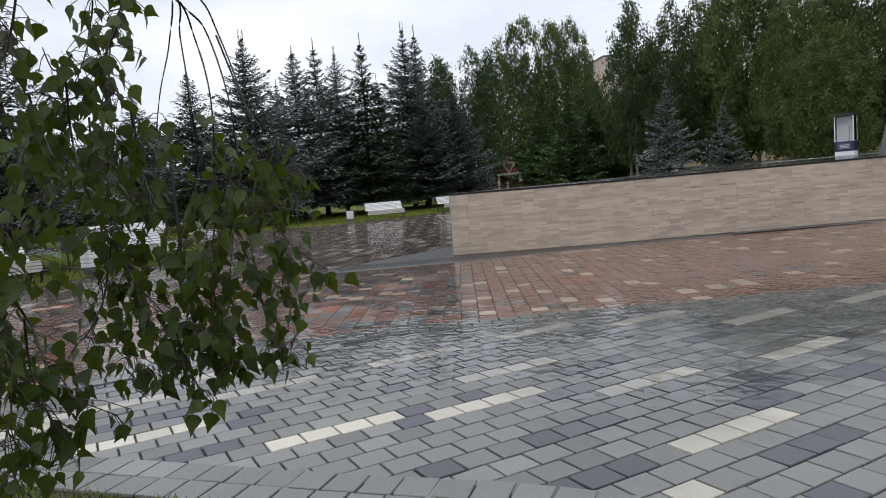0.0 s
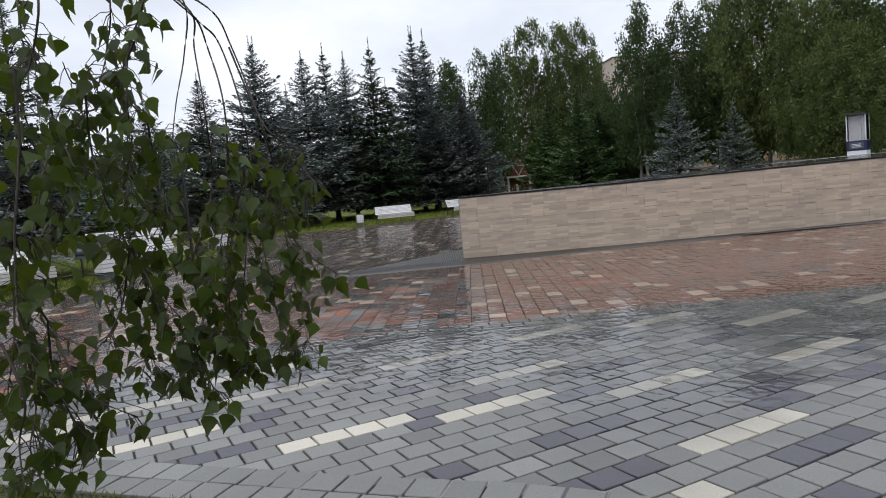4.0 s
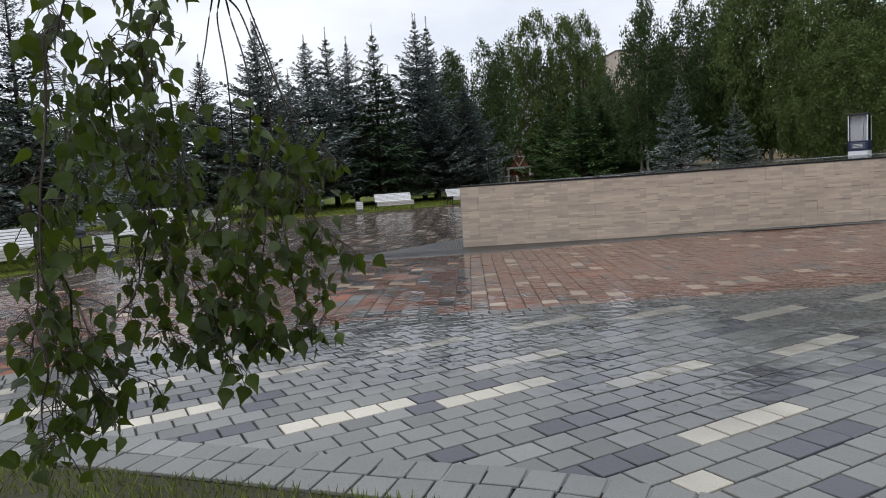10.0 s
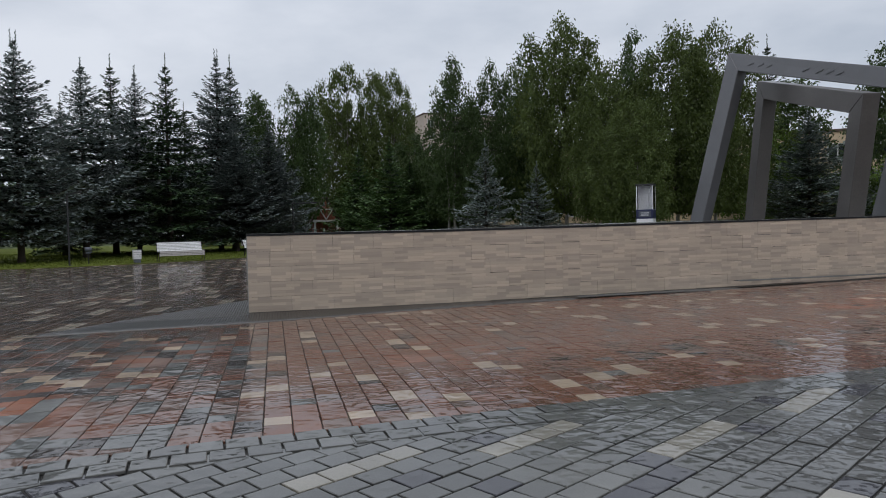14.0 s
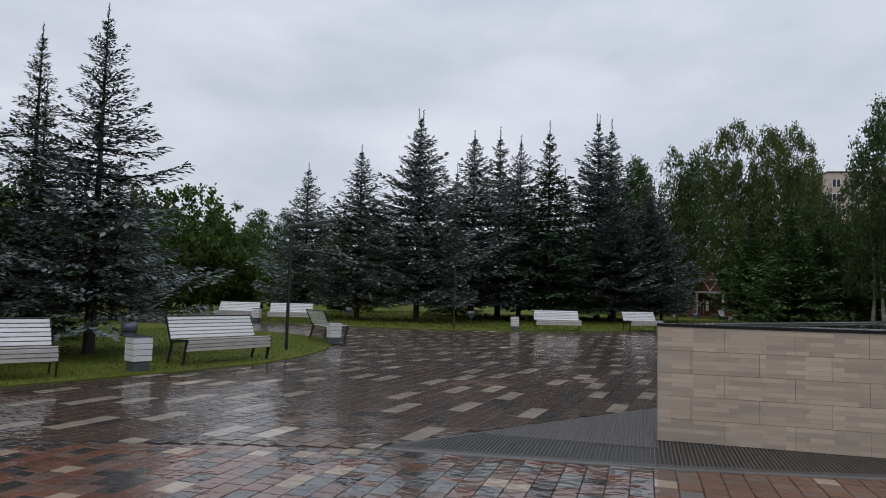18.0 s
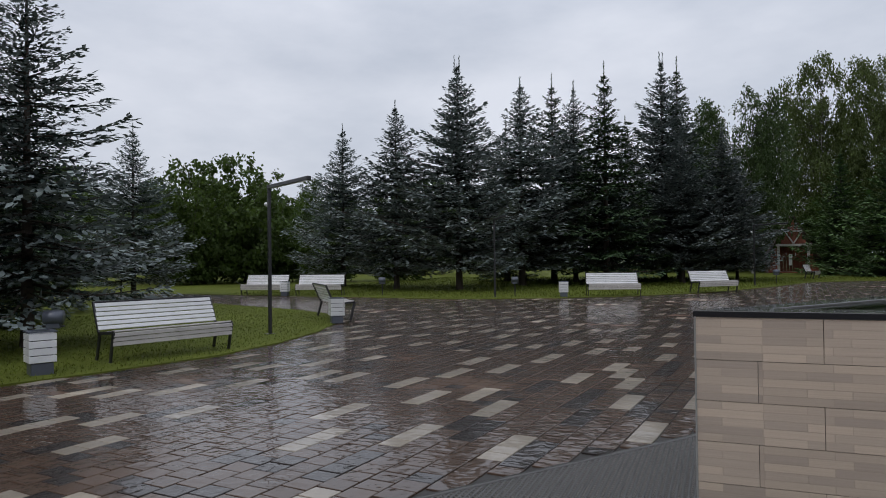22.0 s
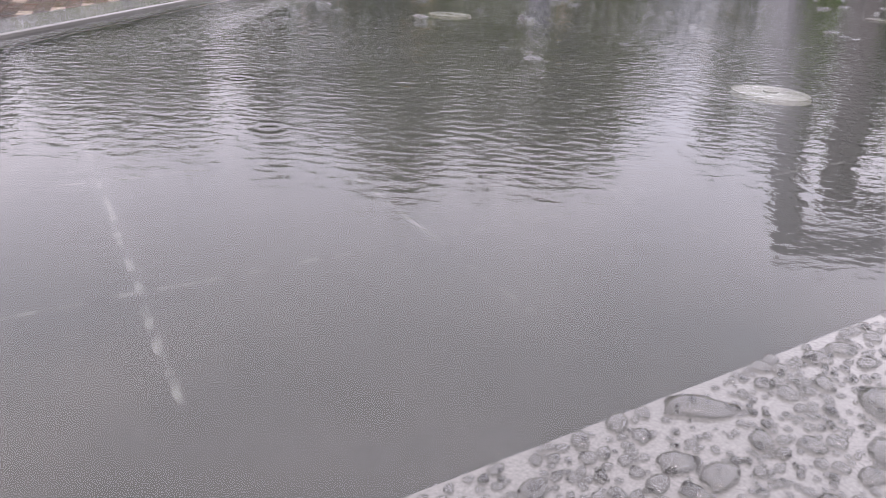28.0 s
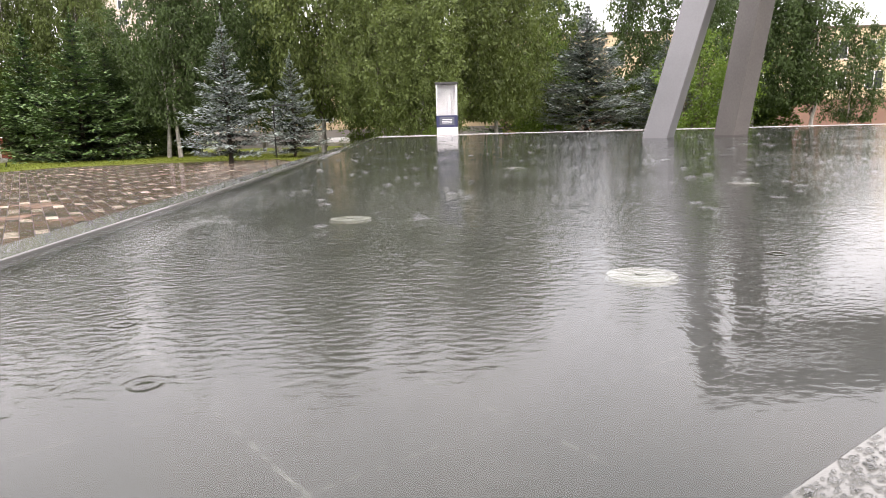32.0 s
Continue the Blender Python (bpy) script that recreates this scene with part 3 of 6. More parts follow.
# coping: a ring with a dark front band and a lighter wet top
outer, inner = inset(TRI, -0.004), inset(TRI, [0.245, 0.26, 0.172])
for i, nm in enumerate(("front_coping", "far_coping", "side_coping")):
    j = (i + 1) % 3
    quad_ = [outer[i], outer[j], inner[j], inner[i]]
    bm = slab(bmesh.new(), quad_, WALL_H, RIM_TOP)
    bmesh.ops.bevel(bm, geom=bm.edges[:], offset=0.004, segments=1, affect="EDGES")
    part(nm, bent(bm), SHEEN_COPING if i == 1 else COPING, pool, "granite coping coloured pale for its sky sheen" if i == 1 else "speckled grey granite coping, wet and beaded with rain")
    a, b = Vector(outer[i]), Vector(outer[j])
    t = (b - a).normalized()
    n = Vector((t.y, -t.x)) * 0.004
    bm = slab(bmesh.new(), [tuple(a + n), tuple(b + n), tuple(b), tuple(a)], WALL_H + 0.002, RIM_TOP - 0.003)
    part("edge_band", bent(bm), GRANITE, pool, "polished black granite edge")
bm = bmesh.new()
w = [bm.verts.new((x, y, WATER_Z)) for x, y in inset(TRI, [0.242, 0.257, 0.169])]
bm.faces.new(w)
water = part("water", bent(bm), WATER)
tagged(water, "clear shallow water, wind-ruffled and pocked by rain", kind="structure")
water.visible_shadow = False

# pale joints between the floor slabs, as thin raised strips clipped to the basin
verts, faces = [], []
lim = inset(TRI, 0.12)


def crossing(axis, v):
    """Where the line axis = v enters and leaves the basin."""
    hits = []
    for (ax, ay), (bx, by) in zip(lim, lim[1:] + lim[:1]):
        p, q, r, t = (ax, bx, ay, by) if axis == 0 else (ay, by, ax, bx)
        if (p - v) * (q - v) < 0:
            k = (v - p) / (q - p)
            hits.append(r + k * (t - r))
    return (min(hits), max(hits)) if len(hits) == 2 else None


for axis, start, SLAB in ((0, 0.115, 0.335), (1, 0.645, 0.355)):
    for i in range(102):
        v = start + i * SLAB
        ends = crossing(axis, v)
        if not ends:
            continue
        s0 = max(ends[0], 0.45) if axis == 0 else ends[0]
        while s0 < ends[1]:
            s1 = min(s0 + SLAB, ends[1])
            wv = 0.0056
            # crumbled, uneven edges close to the rim
            cuts = 24 if (v < 5 and s0 < 5) else 1
            k = len(verts)
            for c in range(cuts + 1):
                p = s0 + (s1 - s0) * c / cuts
                off, wd = (0.0012 * math.sin(p * 31 + v * 5) + 0.0010 * math.sin(p * 263) + 0.0007 * math.sin(p * 611 + v), wv * (0.62 + 0.28 * math.sin(p * 397 + v * 11) * math.sin(p * 171))) if cuts > 1 else (0, wv)
                for q in (off - wd, off + wd):
                    verts.append((v - q, p, 1.0962 + 0.0002 * axis) if axis == 0 else (p, v + q, 1.0962 + 0.0002 * axis))
            for c in range(cuts):
                faces.append((k + 2 * c, k + 2 * c + 2, k + 2 * c + 3, k + 2 * c + 1))
            s0 = s1
joints = new("floor_joints", mesh_of("floor_joints", [(x, y, z + lift(x)) for x, y, z in verts], faces, [GROUT]))
joints.parent = pool
tagged(joints, "pale worn joints between the floor slabs", kind="stuff")

# round fountain inlets under the surface
inlet = thing("fountain_inlet", 3.40, 2.76, 1.101 + lift(3.4))
tagged(inlet, "round pale fountain inlet set in the pool floor", "fountain inlet", "fountain inlets")
bm = bmesh.new()
bmesh.ops.create_cone(bm, cap_ends=True, segments=28, radius1=0.10, radius2=0.095, depth=0.012)
part("disc", bm, INLET, inlet)
bm = bmesh.new()
bmesh.ops.create_cone(bm, cap_ends=True, segments=16, radius1=0.022, radius2=0.018, depth=0.020)
part("nozzle", bm, INLET, inlet)
for x, y in ((3.36, 1.08), (5.9, 2.2), (6.2, 4.6), (8.8, 3.4), (8.6, 6.6), (11.0, 5.0), (10.6, 9.2)):
    copy_thing(inlet, pose(x, y, 1.101 + lift(x)))

# ---- drain grating round the foot of the wall ----
grating = thing("drain_grating")
tagged(grating, "galvanised drain grating along the foot of the pool wall", "grating")
SOUTH = [(-2.36, -1.30), (-1.2, -1.20), (0.0, -1.08), (1.2, -0.86), (2.4, -0.58), (3.6, -0.40), (5.0, -0.30), (8.0, -0.24), (14.0, -0.20), (33.0, -0.20)]
sxs, sys_ = [p[0] for p in SOUTH], [p[1] for p in SOUTH]


def south_edge(x):
    return float(np.interp(x, sxs, sys_))


west_dir = Vector((14.25, 20.02)).normalized()


def west_edge(x):
    """North-west limit of the grating, along the pool's side."""
    return -1.30 + (x + 2.36) * west_dir.y / west_dir.x


# shallow near-black slab, its colour standing in for the unlit depth below the bars
pit = part("pit", slab(bmesh.new(), [(-2.36, -1.30), (0, -1.08), (2.4, -0.58), (5.0, -0.30), (33, -0.2), (33, 0.02), (0, 0.02), (12.8, 18.0), (10.9, 17.5)][:7] + [(4.4, 6.2), (2.95, 6.2)], -0.06, -0.009), GRANITE, grating, "near-black slab for the shade in the drain trough")
verts, faces = [], []


def flat_bar(x0, y0, x1, y1, wid, z):
    d = math.hypot(x1 - x0, y1 - y0)
    ux, uy = -(y1 - y0) / d * wid / 2, (x1 - x0) / d * wid / 2
    k = len(verts)
    for zz in (z, z - 0.012):
        verts.extend([(x0 + ux, y0 + uy, zz), (x1 + ux, y1 + uy, zz), (x1 - ux, y1 - uy, zz), (x0 - ux, y0 - uy, zz)])
    faces.extend([(k + 3, k + 2, k + 1, k), (k, k + 1, k + 5, k + 4), (k + 2, k + 3, k + 7, k + 6)])


for i in range(330):
    x = -2.30 + i * 0.036
    top = min(west_edge(x), 6.0) if x < 0 else -0.004
    if x < 0 and top - south_edge(x) < 0.03:
        continue
    if x < 0:
        top = min(top, x * west_dir.y / west_dir.x + 9.0)
    flat_bar(x, south_edge(x), x, top, 0.017, 0.003 + float(rise(x, -0.5)))
for i in range(60):
    x = 0.02 + i * 0.036
    lo, hi = x * 1.405 + 0.03, min(west_edge(x), 6.2)
    if hi > lo:
        flat_bar(x, lo, x, hi, 0.017, 0.003)
for j in range(150):
    y = -0.33 + j * 0.040
    x0 = -2.36 + (y + 1.30) * west_dir.x / west_dir.y
    x1 = min(y / 1.405 - 0.01, 2.6) if y > 0.02 else -0.02
    flat_bar(x0, y, x1, y, 0.015, 0.0022)
bars = new("bar", mesh_of("bar", verts, faces, [GRATE]))
bars.parent = grating
tagged(bars, kind="stuff")
verts, faces = [], []
for (x0, y0), (x1, y1) in zip(SOUTH[:-1], SOUTH[1:]):
    flat_bar(x0, y0, x1, y1, 0.05, 0.006 + float(rise(x1, -0.5)))
flat_bar(-2.36, -1.30, 2.95, west_edge(2.95), 0.05, 0.006)
flat_bar(-1.66, -0.36, 0.0, -0.36, 0.03, 0.005)
rim = new("edge_angle", mesh_of("edge_angle", verts, faces, [GRATE]))
rim.parent = grating
verts, faces = [], []
for (x0, y0), (x1, y1) in zip(SOUTH[:-1], SOUTH[1:]):
    flat_bar(x0, y0 - 0.075, x1, y1 - 0.075, 0.10, 0.004 + float(rise(x1, -0.5)))
kerb_strip = new("kerb_strip", mesh_of("kerb_strip", verts, faces, [WET_STRIP]))
kerb_strip.parent = grating
tagged(kerb_strip, "flat wet concrete edging strip")

# ---- the steel sculpture of two leaning frames in the pool ----


def leaning_frame(name, corners, thick, depth, parent, steel):
    """One welded box-section frame from its four outer corners (foot, top, top, foot) in an upright plane."""
    bl, tl, tr, br = [Vector(c) for c in corners]
    along = (br - bl).normalized()
    face = along.cross(Vector((0, 0, 1))).normalized()

    def inner(p, a, b):
        """The inner corner at p between its edges to a and b."""
        u, v = (a - p).normalized(), (b - p).normalized()
        return p + (u + v) * (thick / max(u.cross(v).length, 0.2))

    itl, itr = inner(tl, bl, tr), inner(tr, tl, br)
    ibl = bl + along * thick * 1.03
    ibr = br - along * thick * 1.03
    ibl.z, ibr.z = bl.z, br.z
    back = -face * depth

    def beam(nm, quad, lab=""):
        bm = bmesh.new()
        f = [bm.verts.new(q) for q in quad]
        g = [bm.verts.new(q + back) for q in quad]
        bm.faces.new(f)
        bm.faces.new(g[::-1])
        for i in range(4):
            j = (i + 1) % 4
            bm.faces.new((f[j], f[i], g[i], g[j]))
        bmesh.ops.recalc_face_normals(bm, faces=bm.faces[:])
        bmesh.ops.bevel(bm, geom=bm.edges[:], offset=0.012, segments=1, affect="EDGES")
        return part(nm, bm, steel, parent, lab)

    beam("leg", (bl, tl, itl, ibl))
    beam("top_beam", (tl, tr, itr, itl), "steel beam with faint raised ornament")
    beam("leg", (tr, br, ibr, itr))
    return tl, tr, face


frame_outer = thing("frame_sculpture")
tagged(frame_outer, "tall leaning frame of brushed grey steel standing in the pool", "sculpture", "leaning frames")
Z0 = 0.75
tl, tr, face = leaning_frame("outer", [(12.56, 8.05, Z0), (13.12, 6.72, 6.0), (14.39, 1.67, 4.38), (14.16, 2.52, Z0)], 0.46, 0.38, frame_outer, STEEL)
# faint ornament on the top beam
for k in (0.14, 0.20, 0.25, 0.45, 0.52, 0.57, 0.62):
    p = tl.lerp(tr, k) + Vector((0, 0, -0.26)) + face * 0.004
    d = (tr - tl).normalized()
    bm = bmesh.new()
    bar(bm, p - d * 0.10 + Vector((0, 0, -0.05)), p + d * 0.10 + Vector((0, 0, 0.05)), 0.02, 0.05, face)
    part("ornament", bm, STEEL, frame_outer, "pale raised ornament")
frame_inner = thing("frame_sculpture")
tagged(frame_inner, "lower twisted frame of brown-grey steel within the taller one", "sculpture", "leaning frames")
leaning_frame("inner", [(14.12, 7.47, Z0), (14.04, 6.68, 5.22), (12.88, 1.90, 3.90), (12.99, 2.52, Z0)], 0.47, 0.38, frame_inner, DULL_STEEL)

# ---- benches, bins, lamps, display cabinets ----


def bench():
    """Park bench: white slats on two bent black steel sides; its front looks along -y, its feet on the ground."""
    ob = thing("park_bench")
    L = 0.955
    # backrest of six slats, leaning back
    for i in range(6):
        z, y = 0.475 + i * 0.066, 0.275 + i * 0.030
        m = Matrix.Translation((0, y, z)) @ Euler((radians(-24), 0, 0)).to_matrix().to_4x4()
        part("back_slat", boxed((-L, -0.011, -0.029), (L, 0.011, 0.029), 0.004, m), WHITE_SLAT, ob)
    # seat of five slats, dipping to the back, and a turned-down front
    for i in range(5):
        y, z = 0.205 - i * 0.094, 0.405 + i * 0.012
        m = Matrix.Translation((0, y, z)) @ Euler((radians(-7), 0, 0)).to_matrix().to_4x4()
        part("seat_slat", boxed((-L, -0.041, -0.012), (L, 0.041, 0.012), 0.004, m), SEAT_SLAT, ob)
    for i in range(3):
        y, z = -0.235 + i * 0.012, 0.405 - i * 0.066
        part("apron_slat", boxed((-L, y - 0.011, z - 0.029), (L, y + 0.011, z + 0.029), 0.004), SEAT_SLAT, ob, "greyer white apron slat")
    part("top_rail", boxed((-L - 0.01, 0.435, 0.835), (L + 0.01, 0.462, 0.860), 0.003), BLACK_METAL, ob)
    for s in (-1, 1):
        x = s * (L - 0.004)
        bm = bmesh.new()
        bar(bm, (x, 0.455, 0.85), (x, 0.262, 0.405), 0.022, 0.045, (0, 1, 0))
        bar(bm, (x, 0.275, 0.395), (x, -0.235, 0.440), 0.022, 0.045, (0, 0, 1))
        part("side_frame", bm, BLACK_METAL, ob, "bent black steel side frame")
        bm = bmesh.new()
        bar(bm, (x, -0.225, 0.44), (x, -0.120, 0.0), 0.022, 0.060, (0, 1, 0))
        part("front_leg", bm, BLACK_METAL, ob)
        bm = bmesh.new()
        bar(bm, (x, 0.215, 0.40), (x, 0.330, 0.0), 0.022, 0.055, (0, 1, 0))
        part("back_leg", bm, BLACK_METAL, ob)
    return ob


def facing(x, y, fx, fy, z=0.0):
    """A pose at x, y whose front (-y) looks along fx, fy."""
    return pose(x, y, z, 0, 0, math.degrees(math.atan2(fy, fx)) + 90)


first = bench()
tagged(first, "white-slatted park bench with black steel sides, wet from rain", "bench", "benches round the square")
first.matrix_basis = facing(-8.98 - 0.10, 0.20 + 0.06, 0.85, -0.53, 0.014)
for x, y, fx, fy, lab in (
        (-7.80, 4.20, 0.950, -0.312, "white-slatted park bench beside a litter bin on the lawn edge"),
        (-8.75, 10.75, 0.74, 0.67, "white-slatted park bench seen from its back near a lamp"),
        (-17.6, 19.55, 0.15, -0.99, "white-slatted park bench on the far lawn by the path"),
        (-15.2, 20.05, 0.30, -0.95, "white-slatted park bench on the far lawn beside a bin"),
        (-3.62, 21.85, 0.33, -0.94, "white-slatted park bench in front of dark spruces"),
        (-0.15, 25.05, 0.68, -0.73, "white-slatted park bench turned a little, before spruces"),
        (5.2, 42.6, 0.96, -0.26, "white-slatted park bench seen from its end by the lawn"),
        (29.5, 14.9, -0.6, -0.8, "white-slatted park bench on the lawn behind the pool"),
        (33.6, 15.2, -0.6, -0.8, "white-slatted park bench on the lawn behind the pool"),
        (30.5, 52.0, -0.5, -0.85, "white-slatted park bench far behind the birches")):
    b_ = copy_thing(first, facing(x, y, fx, fy, 0.014))
    tagged(b_, lab)


def litter_bin():
    """Square litter bin: slatted white sides on a dark steel base, with a rim on top; its front looks along -y."""
    ob = thing("litter_bin")
    part("base", boxed((-0.130, -0.130, 0.0), (0.130, 0.130, 0.165), 0.006), GREY_METAL, ob, "dark blue-grey steel base")
    part("liner", boxed((-0.118, -0.118, 0.165), (0.118, 0.118, 0.53), 0.004), BLACK_METAL, ob)
    for s in (-1, 1):
        for i in range(4):
            z = 0.175 + i * 0.096
            part("front_slat", boxed((-0.160, s * 0.145 - 0.012, z), (0.160, s * 0.145 + 0.012, z + 0.086), 0.004), WHITE_SLAT, ob)
            part("side_slat", boxed((s * 0.145 - 0.012, -0.131, z), (s * 0.145 + 0.012, 0.131, z + 0.086), 0.004), WHITE_SLAT, ob)
    bm = bmesh.new()
    for s in (-1, 1):
        box(bm, (-0.165, s * 0.142 - 0.022, 0.562), (0.165, s * 0.142 + 0.022, 0.580))
        box(bm, (s * 0.142 - 0.022, -0.119, 0.562), (s * 0.142 + 0.022, 0.119, 0.580))
    part("rim", bm, GREY_METAL, ob, "flat steel rim")
    return ob


bin_ = litter_bin()
tagged(bin_, "square litter bin with white slats on a dark base", "bin", "litter bins")
bin_.matrix_basis = facing(-8.08, 2.25, 0.90, -0.43, 0.0)
for x, y, fx, fy in ((-5.25, 20.75, 0.3, -0.95), (-16.55, 19.55, 0.2, -0.98), (-8.05, 9.55, 0.74, 0.67)):
    copy_thing(bin_, facing(x, y, fx, fy, 0.014))


def floodlight():
    """Drum-shaped garden floodlight on a short post."""
    ob = thing("floodlight")
    part("post", rod(bmesh.new(), (0, 0, 0), (0, 0, 0.50), 0.022, 0.022, 10), BLACK_METAL, ob)
    part("yoke", boxed((-0.15, -0.03, 0.47), (0.15, 0.03, 0.50), 0.004), BLACK_METAL, ob)
    bm = rod(bmesh.new(), (-0.13, 0, 0.62), (0.13, 0, 0.62), 0.105, 0.105, 20)
    part("drum", bm, GREY_METAL, ob, "grey drum housing", True)
    part("bracket", boxed((-0.10, -0.05, 0.45), (0.10, 0.05, 0.53), 0.01), GREY_METAL, ob)
    return ob


fl = floodlight()
tagged(fl, "grey drum floodlight on a short post in the grass", "floodlight", "garden floodlights")
fl.matrix_basis = facing(-9.25, 3.36, 0.5, -0.8, 0.014)
for x, y in ((-7.25, 21.3), (2.6, 33.8), (-12.6, 20.6)):
    copy_thing(fl, facing(x, y, -0.3, 0.95, 0.014))


def lamp():
    """Slim square lamp post with a flat arm along +x and a small dome camera."""
    ob = thing("street_lamp")
    part("base_plate", boxed((-0.09, -0.09, 0.0), (0.09, 0.09, 0.012), 0.003), BLACK_METAL, ob)
    part("post", boxed((-0.030, -0.030, 0.012), (0.030, 0.030, 2.86), 0.005), BLACK_METAL, ob)
    arm = part("arm", boxed((-0.03, -0.04, 2.862), (1.80, 0.04, 2.935), 0.008), BLACK_METAL, ob)
    part("light_strip", boxed((1.35, -0.025, 2.853), (1.74, 0.025, 2.8605)), WHITE_PANEL, arm, "unlit white diffuser")
    part("camera_arm", boxed((-0.10, -0.012, 2.60), (-0.03, 0.012, 2.625)), BLACK_METAL, ob)
    bm = bmesh.new()
    bmesh.ops.create_uvsphere(bm, u_segments=12, v_segments=8, radius=0.055, matrix=Matrix.Translation((-0.12, 0, 2.565)) @ Matrix.Diagonal((1, 1, 0.8, 1)))
    part("dome", bm, WHITE_PANEL, ob, "small white camera dome", True)
    return ob


lp = lamp()
tagged(lp, "slim black lamp post with a long flat arm", "street lamp", "lamp posts")
lp.matrix_basis = pose(-8.12, 7.17, 0.010, 0, 0, -31)
for x, y, rz in ((-7.7, 20.2, -60), (1.55, 32.0, -40), (18.0, 36.6, -80), (-21.6, 15.9, -40), (-13.4, -7.4, 20)):
    copy_thing(lp, pose(x, y, 0.012, 0, 0, rz))


def cabinet():
    """Free-standing display cabinet: white plinth, navy band and a glazed case with a white exhibit; front along -y."""
    ob = thing("display_cabinet")
    part("plinth", boxed((-0.46, -0.40, 0.0), (0.46, 0.40, 1.48), 0.01), WHITE_PANEL, ob)
    band = part("band", boxed((-0.47, -0.41, 1.48), (0.47, 0.41, 2.00), 0.01), NAVY, ob, "navy blue band with a picture panel")
    part("picture", boxed((-0.33, -0.425, 1.58), (0.33, -0.412, 1.92), 0.004), GREY_METAL, band, "faded grey picture plate")
    for i in range(3):
        part("caption_bar", boxed((-0.22, -0.432, 1.66 + i * 0.07), (0.22, -0.426, 1.685 + i * 0.07)), WHITE_PANEL, band, "pale caption bar")
    part("back_panel", boxed((-0.45, 0.10, 2.00), (0.45, 0.14, 3.34), 0.004), WHITE_PANEL, ob)
    for sx_ in (-1, 1):
        for sy_ in (-1, 1):
            part("corner_post", boxed((sx_ * 0.44 - 0.02, sy_ * 0.38 - 0.02, 2.00), (sx_ * 0.44 + 0.02, sy_ * 0.38 + 0.02, 3.34), 0.003), WHITE_PANEL, ob)
    for s in (-1, 1):
        pn = part("pane", boxed((s * 0.455 - 0.004, -0.36, 2.01), (s * 0.455 + 0.004, 0.36, 3.33)), GLASS, ob, "clear glass pane")
        pn.visible_shadow = False
    pn = part("pane", boxed((-0.42, -0.392, 2.01), (0.42, -0.384, 3.33)), GLASS, ob, "clear glass pane")
    pn.visible_shadow = False
    part("exhibit", boxed((0.02, -0.10, 2.0), (0.16, 0.10, 2.85), 0.02), WHITE_PANEL, ob, "white exhibit block")
    part("exhibit", boxed((0.20, -0.04, 2.0), (0.27, 0.08, 3.25), 0.01), WHITE_PANEL, ob, "tall white exhibit bar")
    part("cap", boxed((-0.50, -0.44, 3.34), (0.50, 0.44, 3.43), 0.01), BLACK_METAL, ob, "dark flat cap")
    return ob


cab = cabinet()
tagged(cab, "glazed display cabinet with white plinth and navy band", "display cabinet", "display cabinets")
cab.matrix_basis = facing(20.95, 24.55, -0.66, -0.75, 0.014)
copy_thing(cab, facing(44.4, 9.2, -0.9, -0.45, 0.014))


